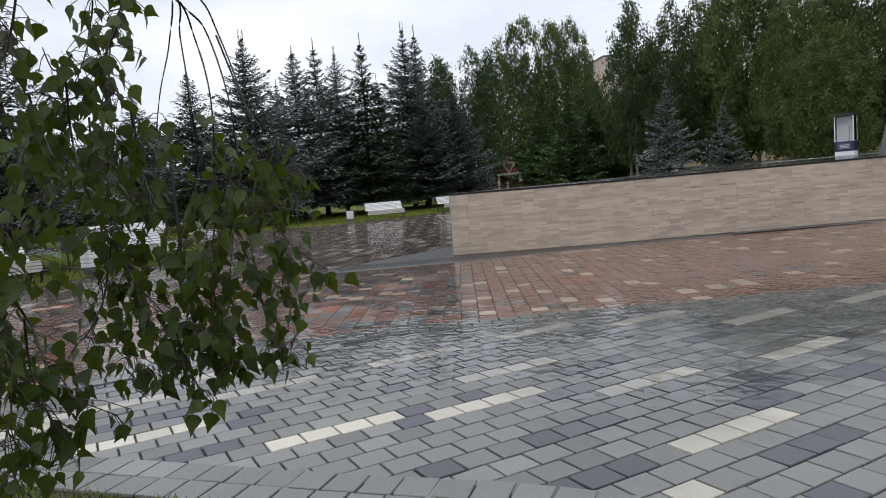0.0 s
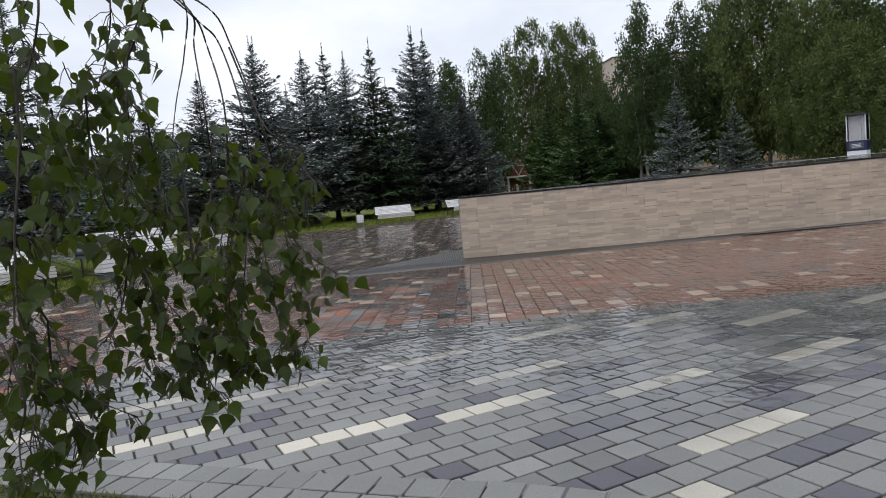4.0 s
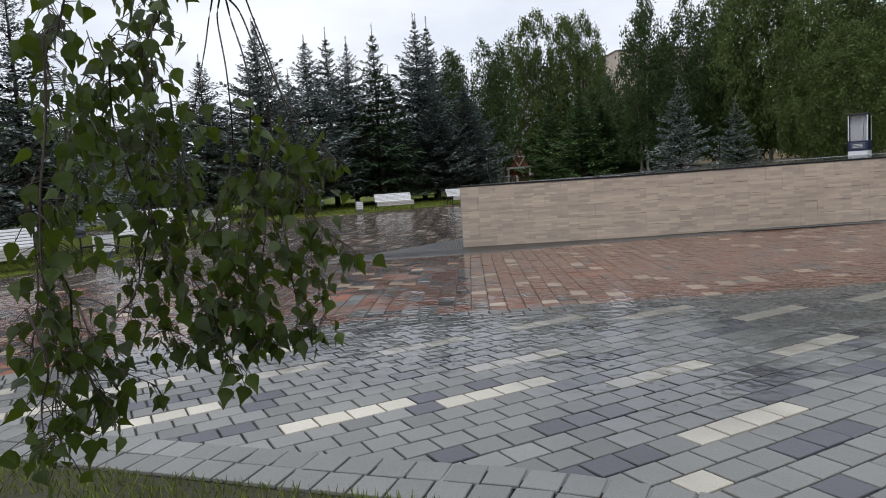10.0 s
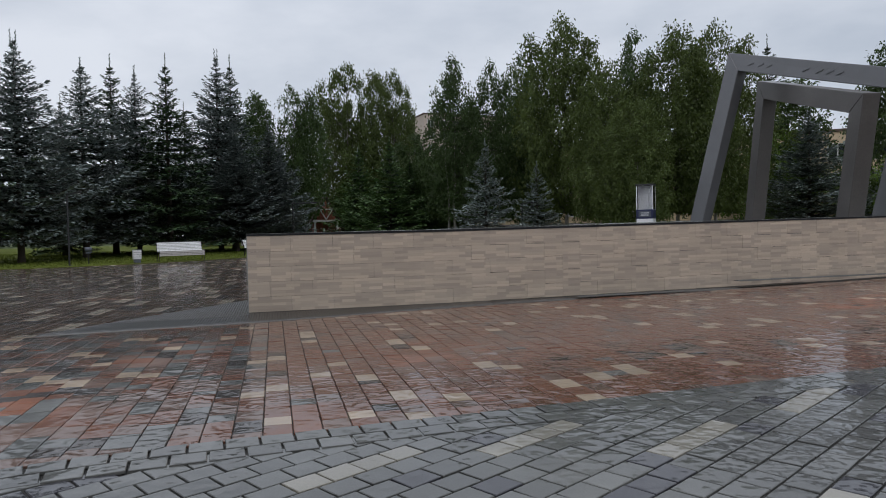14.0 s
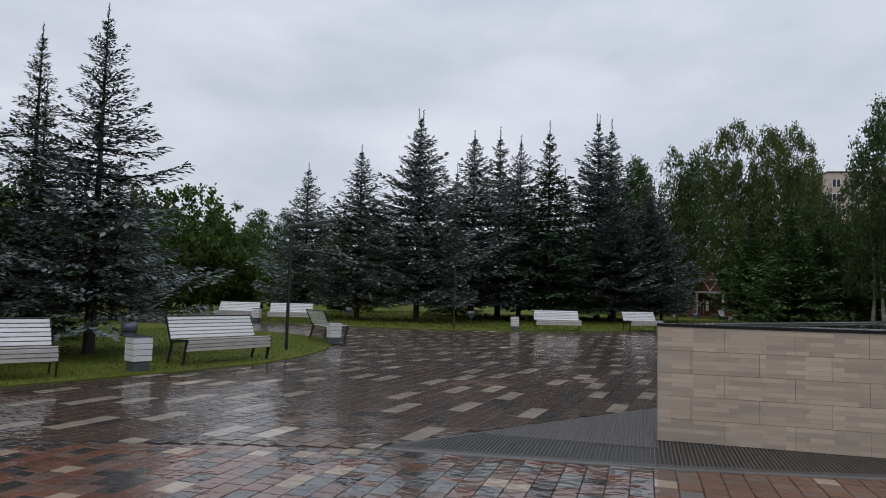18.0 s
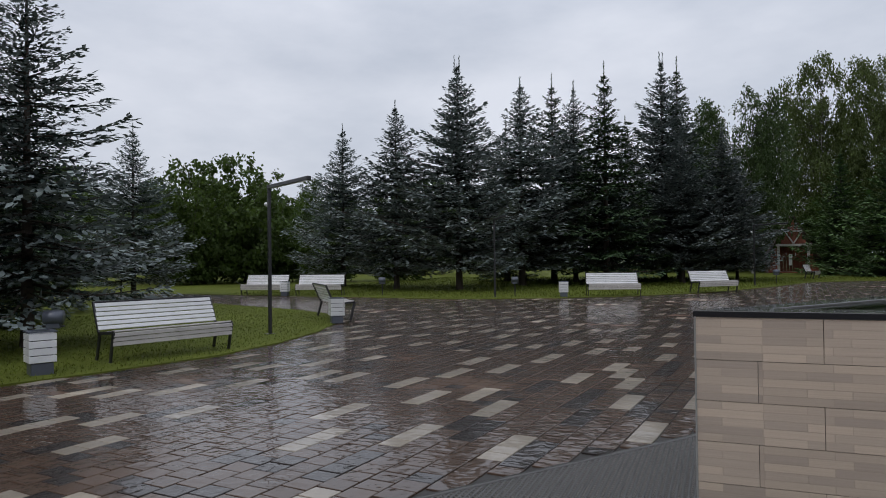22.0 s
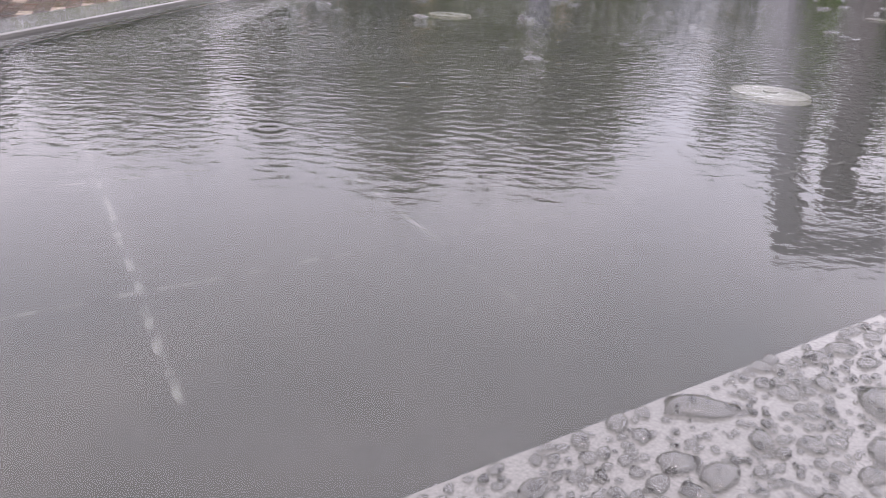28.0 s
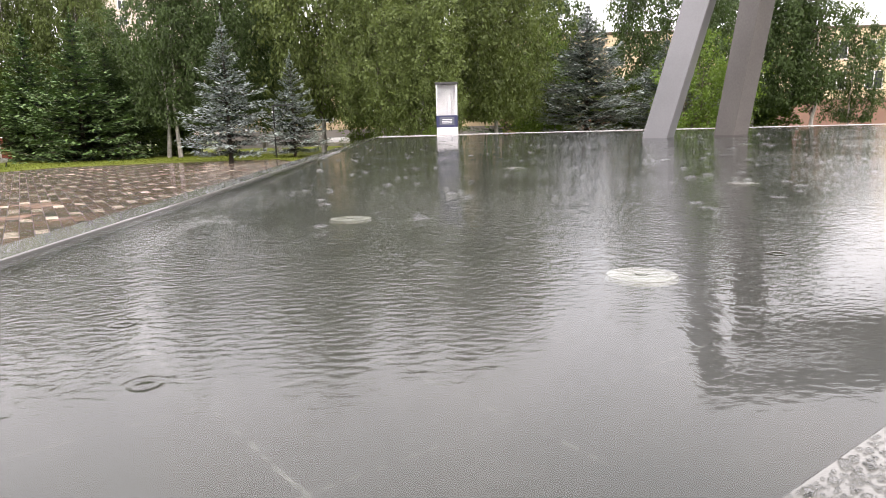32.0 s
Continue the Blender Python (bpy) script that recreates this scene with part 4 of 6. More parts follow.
def pavilion():
    """Small timber A-frame playhouse: red-brown posts and boards, steep shingled roof slopes, a white beam and a white triangle on its point."""
    ob = thing("timber_pavilion")
    for x in (-1.10, 1.10):
        part("front_post", boxed((x - 0.09, -1.32, 0), (x + 0.09, -1.14, 2.16), 0.01), WHITE_WOOD, ob, "pale weathered timber post")
    for x in (-1.75, 1.75):
        for y in (-1.1, 1.2):
            part("post", boxed((x - 0.07, y - 0.07, 0), (x + 0.07, y + 0.07, 1.05), 0.01), RED_WOOD, ob)
    for i in range(14):
        x = -1.56 + i * 0.24
        part("board", boxed((x - 0.11, 1.05, 0.1), (x + 0.11, 1.09, min(2.2, 4.3 - 2.0 * abs(x)) - 0.1), 0.005), RED_WOOD, ob)
    for s in (-1, 1):
        for i in range(3):
            x = s * (1.30 + i * 0.20)
            part("front_board", boxed((x - 0.09, -1.24, 0.1), (x + 0.09, -1.21, 1.5 - 0.35 * i), 0.005), RED_WOOD, ob)
    for i in range(7):
        x = -0.78 + i * 0.26
        part("gable_board", boxed((x - 0.12, -1.22, 2.30), (x + 0.12, -1.19, 4.25 - 2.0 * abs(x)), 0.005), RED_WOOD, ob)
    part("lintel", boxed((-1.30, -1.40, 2.16), (1.30, -1.33, 2.34), 0.01), WHITE_WOOD, ob, "white timber beam")
    bm = bmesh.new()
    a, b, c = (0, -1.36, 2.38), (-0.62, -1.36, 3.38), (0.62, -1.36, 3.38)
    for p, q in ((a, b), (b, c), (c, a)):
        bar(bm, p, q, 0.10, 0.06, (0, 1, 0))
    part("triangle", bm, WHITE_WOOD, ob, "white timber triangle on its point")
    part("notice_board", boxed((-0.35, -1.30, 0.6), (-0.12, -1.26, 1.5), 0.005), WHITE_WOOD, ob, "white notice board")
    part("floor", boxed((-1.9, -1.35, 0.0), (1.9, 1.35, 0.09), 0.01), RED_WOOD, ob)
    # two steep slopes of lapped shingle courses
    for s in (-1, 1):
        bm = bmesh.new()
        for i in range(11):
            k0, k1 = i / 11, (i + 1.15) / 11
            p = [Vector((s * (2.15 * (1 - k) + 0.02), 0, 0.85 + 3.85 * k)) for k in (k0, min(k1, 1.0))]
            off = Vector((s * 0.05, 0, 0.03))
            for y0, y1 in ((-1.15, 1.35),):
                vs = [bm.verts.new(q + Vector((0, y, 0)) + o) for o in (Vector((0, 0, 0)), off) for q in p for y in (y0, y1)]
                for f in ((0, 1, 3, 2), (4, 6, 7, 5), (0, 2, 6, 4), (1, 5, 7, 3), (0, 4, 5, 1), (2, 3, 7, 6)):
                    bm.faces.new([vs[q] for q in f])
        bmesh.ops.recalc_face_normals(bm, faces=bm.faces[:])
        part("roof_slope", bm, ROOF_FELT, ob, "steep brown shingle slope")
    return ob


tagged(pavilion(), "small red-brown timber A-frame pavilion with a white triangle", "pavilion").matrix_basis = facing(5.4, 59.3, 0.05, -1, 0.012)

# ---- trees ----


def twigs_mesh(name, base, way, normal, length, width, mats, slots=None):
    """Many small leaf or needle blades: a kite from base along way, spread across by normal."""
    base, way, normal = (np.asarray(q, float) for q in (base, way, normal))
    way = way / np.linalg.norm(way, axis=1)[:, None]
    across = np.cross(way, normal)
    across /= np.linalg.norm(across, axis=1)[:, None] + 1e-9
    L, W = np.asarray(length)[:, None], np.asarray(width)[:, None]
    v = np.stack([base, base + way * L * 0.45 + across * W / 2, base + way * L, base + way * L * 0.45 - across * W / 2], 1)
    n = len(base)
    f = np.arange(4 * n).reshape(n, 4)
    return mesh_of(name, v.reshape(-1, 3), f, mats, slots)


def tube_mesh(name, paths, mat, seg=5):
    """Joined tapering tubes, each from a list of (point, radius)."""
    verts, faces = [], []
    for path in paths:
        k = len(verts)
        for i, (p, r) in enumerate(path):
            p = Vector(p)
            q = Vector(path[min(i + 1, len(path) - 1)][0]) - Vector(path[max(i - 1, 0)][0])
            q = q.normalized() if q.length > 0 else Vector((0, 0, 1))
            u = q.orthogonal().normalized()
            w = q.cross(u)
            verts += [p + (u * math.cos(a) + w * math.sin(a)) * r for a in (2 * math.pi * s / seg for s in range(seg))]
        for i in range(len(path) - 1):
            for s in range(seg):
                a, b = k + i * seg + s, k + i * seg + (s + 1) % seg
                faces.append((a, b, b + seg, a + seg))
    return mesh_of(name, [tuple(v) for v in verts], faces, [mat])


def spruce(seed, height, radius, clear, needle, label, dense=1.0, droop=0.25, twin=False, fine=1.0):
    """Spruce: straight trunk and separate tiers of flat, sagging boughs that lift at their tips, each fringed with needle sprays."""
    rng = np.random.default_rng(seed)
    ob = thing("spruce_tree")
    tagged(ob, label, "spruce", "spruces")
    trunk = new("trunk", tube_mesh("trunk", [[((0, 0, -0.1), 0.020 * height), ((0, 0, 0.3), 0.016 * height), ((0, 0, height * 0.5), 0.008 * height), ((0, 0, height * 0.99), 0.008)]], BARK, 8))
    trunk.parent = ob
    B, D, N, L, W, S = [], [], [], [], [], []
    limbs = []
    z = clear
    turn = 0.0
    up = np.array([0, 0, 1.0])
    while z < height * 0.97:
        k = (z - clear) / (height - clear)
        reach = radius * 1.05 * ((1 - k) ** (0.85 + 0.40 * k)) * (0.84 + 0.32 * rng.random()) * min(1.0, (1 - k) * 9) + 0.05
        if k < 0.12:
            reach *= 0.80 + 1.7 * k
        n = int(max(4, round((10.5 - 4.5 * k) * dense)))
        turn += rng.random() * 2
        for b in range(n):
            a = turn + 2 * math.pi * (b + 0.6 * rng.random()) / n
            ln = reach * (0.55 + 0.36 * rng.random() + 0.28 * (rng.random() < 0.35))
            out = np.array([math.cos(a), math.sin(a), 0.0])
            side = np.array([-out[1], out[0], 0.0])
            z0 = z + rng.normal(0, 0.05)
            slope = 0.60 * k ** 2.2 - droop * (1 - k) ** 0.8 + rng.normal(0, 0.05)
            m = max(4, int(ln / (0.150 * fine)))
            s = (np.arange(m) + 0.7) / m
            pts = np.outer(s * ln, out)
            pts[:, 2] = z0 + ln * (slope * s + 0.22 * s ** 3)
            if ln > 0.5:
                limbs.append([((0, 0, z0), 0.010 * ln + 0.006), (tuple(pts[m // 2]), 0.007 * ln + 0.003), (tuple(pts[-1]), 0.003)])
            q, sq = pts[s > 0.12], s[s > 0.12]
            c = len(q)
            g = min(1.0, 0.26 + 0.58 * ln)
            fan = np.minimum(0.02 + 0.36 * ln * np.sin(np.pi * np.clip(0.18 + 0.76 * sq, 0, 1)) ** 0.8, 0.62)
            # the trunkward part of each bough gets the shade colour
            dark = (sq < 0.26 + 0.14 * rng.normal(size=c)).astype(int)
            for sgn in (1, -1):
                # branchlets on both sides, each a row of short tufts that overlap into a pad
                aside = out * 0.55 + sgn * side * 0.80 + up * (slope * 0.5)
                for along in (0.16, 0.52, 0.88):
                    B.append(q + aside * (fan * along)[:, None] + rng.normal(0, 0.025, (c, 3)) - up * (0.10 * fan * along)[:, None])
                    D.append(np.tile(out * 0.8 + sgn * side * 0.45 + up * (slope * 0.6 + 0.06), (c, 1)) + rng.normal(0, 0.20, (c, 3)))
                    N.append(np.tile(up, (c, 1)) + rng.normal(0, 0.20, (c, 3)))
                    L.append(g * (0.20 + 0.14 * rng.random(c)) * (1.10 - 0.3 * along))
                    W.append(g * (0.115 + 0.055 * rng.random(c)))
                    S.append(dark)
            # sprigs standing up from the bough give the pad thickness
            B.append(q)
            D.append(np.tile(out * 0.9 + up * 0.45, (c, 1)) + rng.normal(0, 0.25, (c, 3)))
            N.append(np.tile(up, (c, 1)) + rng.normal(0, 0.5, (c, 3)))
            L.append(g * (0.16 + 0.10 * rng.random(c)))
            W.append(g * (0.09 + 0.04 * rng.random(c)))
            S.append(dark)
            # hanging needles under the bough, in the darker shade colour
            B.append(q)
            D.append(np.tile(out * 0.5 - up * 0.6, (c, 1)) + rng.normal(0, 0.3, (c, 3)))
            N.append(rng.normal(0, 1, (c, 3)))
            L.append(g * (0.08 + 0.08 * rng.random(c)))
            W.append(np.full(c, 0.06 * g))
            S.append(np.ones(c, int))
            c = 3
            B.append(np.repeat(pts[-1:], c, 0))
            D.append(np.stack([out, out * 0.8 + side * 0.5, out * 0.8 - side * 0.5]) + np.array([[0, 0, 0.25]]))
            N.append(np.tile(up, (c, 1)))
            L.append(np.array([0.20, 0.15, 0.15]) * g)
            W.append(np.full(c, 0.075 * g))
            S.append(np.zeros(c, int))
        # sparse inner tuft round the trunk, coloured dark as the crown's shaded core
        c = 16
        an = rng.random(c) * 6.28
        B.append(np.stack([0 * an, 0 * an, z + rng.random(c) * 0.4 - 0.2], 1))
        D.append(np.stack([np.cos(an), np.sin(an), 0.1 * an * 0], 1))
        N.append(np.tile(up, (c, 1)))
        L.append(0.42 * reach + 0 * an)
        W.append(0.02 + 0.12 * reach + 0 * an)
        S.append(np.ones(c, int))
        z += (0.47 - 0.24 * k) * (0.75 + 0.5 * rng.random()) * (height / 9.0) ** 0.5 * (0.4 + 0.6 * fine)
    # leader shoots
    for ox in ((0.0,) if not twin else (0.11, -0.13)):
        limbs.append([((ox * 0.5, 0, height * 0.94), 0.012), ((ox, 0, height * 1.005), 0.008), ((ox, 0, height * 1.03), 0.004)])
        c = 30
        zz = height * 0.955 + 0.070 * height * np.arange(c) / c
        B.append(np.stack([np.full(c, ox), np.zeros(c), zz - 0.05], 1))
        an = rng.random(c) * 6.28
        D.append(np.stack([np.cos(an) * 0.45, np.sin(an) * 0.45, np.full(c, 1.0)], 1))
        N.append(rng.normal(0, 1, (c, 3)))
        L.append(np.full(c, 0.12))
        W.append(np.full(c, 0.035))
        S.append(np.zeros(c, int))
    br = new("bough", tube_mesh("bough", limbs, BARK, 4))
    br.parent = ob
    tagged(br, kind="stuff")
    crown = new("crown", twigs_mesh("crown", np.concatenate(B), np.concatenate(D), np.concatenate(N), np.concatenate(L) * (0.25 + 0.75 * fine), np.concatenate(W) * fine, [needle, SHADED_NEEDLE], np.concatenate(S)))
    crown.parent = ob
    return ob


def birch(seed, height, radius, leaf, label, clear=0.16, weep=1.0, strands=250, name="birch_tree", size=0.185, trunks=1, cat="birch", bark=None, fat=0.0, thin=1.0):
    """Weeping birch: pale trunk, rising limbs and hanging strands of small leaves, with gaps between."""
    rng = np.random.default_rng(seed)
    ob = thing(name)
    tagged(ob, label, cat, cat + " trees")
    bark = bark or BIRCH_BARK
    for q in range(trunks):
        ox, oy = (rng.normal(0, 0.5, 2) if q else (0, 0))
        path = [((ox, oy, -0.1), 0.0105 * height)]
        x, y = ox, oy
        for i in range(1, 7):
            x, y = x + rng.normal(0, 0.012 * height), y + rng.normal(0, 0.012 * height)
            path.append(((x, y, height * i / 9.3), 0.0090 * height * (1 - i / 6.6) ** 1.4 + 0.004))
        t_ = new("trunk", tube_mesh("trunk", [path], bark, 7))
        t_.parent = ob
    limbs, B, D, N, L, W = [], [], [], [], [], []
    # several leaders of unequal height, each a narrow spire
    heads = [(0.0, 0.0, 1.0, 0.74)]
    for i in range(5 + int(rng.integers(3))):
        a, far = rng.random() * 6.283, radius * (0.25 + 0.42 * rng.random())
        heads.append((math.cos(a) * far, math.sin(a) * far, 0.72 + 0.24 * rng.random(), 0.46 + 0.18 * rng.random()))
    if fat:
        heads = [(0.0, 0.0, 1.0, 1.0)] + [(x * 1.1, y * 1.1, 0.60 + 0.3 * rng.random(), 0.55) for x, y, _, _ in heads[1:]]
    share = np.array([h_[2] * h_[3] for h_ in heads])
    share = np.cumsum(share / share.sum())
    for i in range(strands):
        hx_, hy_, top, own = heads[int(np.searchsorted(share, rng.random()))]
        k0 = clear + (1.0 - clear) * rng.random() ** 0.92
        a = rng.random() * 2 * math.pi
        lobes = 1 + 0.25 * math.sin(3 * a + seed) + 0.20 * math.sin(5 * a + 2 * seed + 14 * k0)
        if fat:
            prof = math.sin(math.pi * min(1.0, (1 - k0) * (0.62 + fat) + 0.06)) ** 0.75 * radius * own
        else:
            prof = (min(1.0, (1 - k0) * 2.9) ** 0.62 * min(1.0, 0.62 + 2.2 * (k0 - clear)) + 0.03) * radius * own
        rr = prof * lobes * (0.25 + 0.80 * rng.random() ** 0.6)
        k = k0 * top
        lean = min(1.0, 0.35 + k0)
        tipz = height * k * (0.97 + 0.05 * rng.random())
        tip = np.array([hx_ * lean + math.cos(a) * rr, hy_ * lean + math.sin(a) * rr, tipz])
        if i % 4 == 0:
            base = np.array([0, 0, max(tipz - rr * 0.9 - 0.4, height * 0.12)])
            limbs.append([(tuple(base), 0.0025 * height * (1 - k) + 0.008), (tuple((base + tip) / 2 + np.array([0, 0, 0.1 * rr])), 0.012), (tuple(tip), 0.005)])
        hang = weep * (0.25 + 1.15 * rng.random()) * (0.30 + 0.70 * (1 - k)) + 0.25
        hang = min(hang, tipz - height * clear * (0.45 if fat else 0.85))
        c = int((18 + 26 * hang) * thin)
        s = rng.random(c)
        drift = rng.normal(0, 0.10, 3)
        pts = tip + np.outer(s, [drift[0], drift[1], 0]) + np.stack([rng.normal(0, 0.20, c), rng.normal(0, 0.20, c), -hang * s + rng.normal(0, 0.14, c)], 1)
        B.append(pts)
        D.append(np.stack([rng.normal(0, 0.55, c), rng.normal(0, 0.55, c), -(0.6 if fat else 1.1) * np.ones(c) + rng.normal(0, 0.45, c)], 1))
        N.append(rng.normal(0, 0.7, (c, 3)) + np.array([0, 0, 0.6]))
        L.append(size * (1.0 if fat else 1.30) * (0.7 + 0.6 * rng.random(c)))
        W.append(size * (0.75 if fat else 0.56) * (0.7 + 0.6 * rng.random(c)))
        # a tuft at the top of each strand
        c = 5
        B.append(tip + rng.normal(0, 0.14, (c, 3)))
        D.append(rng.normal(0, 1, (c, 3)))
        N.append(rng.normal(0, 1, (c, 3)))
        L.append(size * (0.8 + 0.5 * rng.random(c)))
        W.append(size * 0.62 * (0.8 + 0.5 * rng.random(c)))
    br = new("bough", tube_mesh("bough", limbs, TWIG, 4))
    br.parent = ob
    tagged(br, kind="stuff")
    crown = new("crown", twigs_mesh("crown", np.concatenate(B), np.concatenate(D), np.concatenate(N), np.concatenate(L), np.concatenate(W), [leaf]))
    crown.parent = ob
    return ob


def stand(ob, x, y, height, made, turn=0.0, wide=1.0, label=""):
    """A copy of a tree at x, y, scaled to a height."""
    s = height / made
    kx, ky, kz = ob.scale
    c = copy_thing(ob, Matrix.Translation((x, y, 0.0)) @ Euler((0, 0, turn)).to_matrix().to_4x4() @ Matrix.Diagonal((s * wide / kx, s * wide / ky, s / kz, 1)))
    if label:
        tagged(c, label)
    return c


BLUE = "blue-grey spruce with layered drooping branches on the lawn"
GREENL = "dark green spruce standing among blue spruces"
blue_a = spruce(3, 10.6, 4.5, 1.15, BLUE_NEEDLE, BLUE, 1.15, 0.13, True)
blue_a.matrix_basis = pose(-11.1, 25.4, 0, 0, 0, 40)
blue_b = spruce(8, 9.0, 3.8, 1.05, BLUE_NEEDLE, BLUE, 1.0, 0.14)
blue_b.matrix_basis = pose(-14.5, 25.8, 0, 0, 0, 10)
blue_c = spruce(15, 7.1, 2.25, 1.05, BLUE_NEEDLE, "blue-grey spruce behind a bench, trunk bare at the foot", 0.85, 0.26, False, 0.68)
blue_c.matrix_basis = pose(-10.9, 4.15, 0, 0, 0, 75)
blue_d = spruce(52, 7.2, 2.3, 0.55, PALE_NEEDLE, "small blue spruce with open tiers of branches on the lawn", 0.80, 0.16, False, 0.9)
blue_d.matrix_basis = pose(14.6, 34.5, 0, 0, 0, 30)
green_a = spruce(21, 11.4, 3.5, 1.2, GREEN_NEEDLE, GREENL, 1.0, 0.3, False, 1.2)
green_a.matrix_basis = pose(-5.45, 32.1, 0, 0, 0, 0)
green_b = spruce(33, 8.0, 2.0, 0.5, GREEN_NEEDLE, GREENL, 1.0, 0.35, False, 0.7)
green_b.matrix_basis = pose(-15.2, 6.5, 0, 0, 0, 0)
green_c = spruce(41, 8.9, 3.6, 0.3, YEL_NEEDLE, "broad fresh-green spruce with branches to the grass", 1.2, 0.2, False, 1.25)
green_c.matrix_basis = pose(10.1, 47.1, 0, 0, 0, 0)
for src, made, rows in (
        (blue_a, 10.6, ((-7.7, 35.3, 11.4, 2.0, 0.85), (-3.2, 39.9, 13.7, 4.0, 0.85), (0.2, 37.2, 8.6, 1.0, 1.0), (-1.9, 35.4, 7.6, 3.0, 1.25), (38.2, 31.4, 9.3, 5.0, 1.2))),
        (blue_b, 9.0, ((-9.6, 30.7, 10.7, 1.0, 1.1), (-18.7, 27.9, 8.6, 2.0, 1.0), (0.9, 38.6, 7.2, 0.4, 0.85), (-21.7, 16.6, 6.9, 5.0, 1.0), (45.0, 29.9, 7.4, 4.2, 1.2))),
        (blue_d, 7.2, ((19.3, 36.9, 5.9, 3.3, 1.0),)),
        (blue_c, 7.1, ((-11.4, 0.9, 4.4, 2.0, 1.15), (-24.5, 12.0, 6.0, 1.0, 1.0))),
        (green_a, 11.4, ((-9.8, 38.9, 12.9, 1.0, 1.0), (-2.4, 42.0, 13.9, 2.0, 0.9), (44.5, 43.3, 17.8, 3.0, 0.9), (-5.6, 41.5, 10.4, 3.0, 1.0), (-13.6, 1.7, 7.9, 1.3, 1.25))),
        (green_b, 8.0, ((-14.9, 0.2, 7.2, 2.0, 1.0), (-17.5, 3.6, 8.2, 4.0, 1.0), (-18.2, 9.5, 7.6, 5.0, 1.0), (-16.3, -4.0, 7.4, 1.0, 1.1), (-12.5, 37.6, 10.0, 2.2, 1.2), (-12.6, -1.3, 9.2, 0.7, 0.9))),
        (green_c, 8.9, ((8.2, 53.0, 9.0, 2.0, 1.0), (12.4, 50.0, 7.6, 3.0, 1.0)))):
    for x, y, h, turn, wide in rows:
        stand(src, x, y, h, made, turn, wide)

BIRCHL = "weeping birch with a pale trunk and hanging green leaves"
birch_a = birch(2, 15.5, 3.6, BIRCH_LEAF, BIRCHL, strands=640, weep=1.5)
birch_a.matrix_basis = Matrix.Translation((23.8, 41.9, 0)) @ Matrix.Diagonal((1.25, 1.25, 1.20, 1))
birch_b = birch(5, 15.5, 3.0, DARK_LEAF, BIRCHL, strands=520, weep=1.3, trunks=2)
birch_b.matrix_basis = pose(15.2, 44.9, 0)
birch_c = birch(9, 14.5, 2.6, DARK_LEAF, BIRCHL, strands=430, weep=1.6, clear=0.22)
birch_c.matrix_basis = pose(-1.0, 56.0, 0)
birch_d = birch(12, 15.5, 4.2, BIRCH_LEAF, BIRCHL, strands=640, weep=1.4, trunks=2, clear=0.12)
birch_d.matrix_basis = Matrix.Translation((12.2, 69.9, 0)) @ Matrix.Diagonal((1.15, 1.15, 1.30, 1))
birch_e = birch(29, 15.5, 3.4, DARK_LEAF, "tall birch in the far belt of trees", strands=300, weep=1.5, size=0.23, thin=0.72)
birch_e.matrix_basis = Matrix.Translation((-45.3, 56.7, 0)) @ Matrix.Diagonal((0.9, 0.9, 0.66, 1))
oak = birch(17, 8.0, 3.6, OAK_LEAF, "round-crowned broadleaf tree at the lawn's far side", 0.10, 0.35, 290, "broadleaf_tree", 0.27, 1, "broadleaf tree", BARK, 0.25)
oak.matrix_basis = pose(-31.0, 29.9, 0)
lime = birch(23, 7.5, 3.2, LIME_LEAF, "bright green bushy tree behind the sculpture", 0.06, 0.6, 300, "bushy_tree", 0.17, 2, "bushy tree", BARK, 0.22)
lime.matrix_basis = pose(42.5, 25.9, 0)
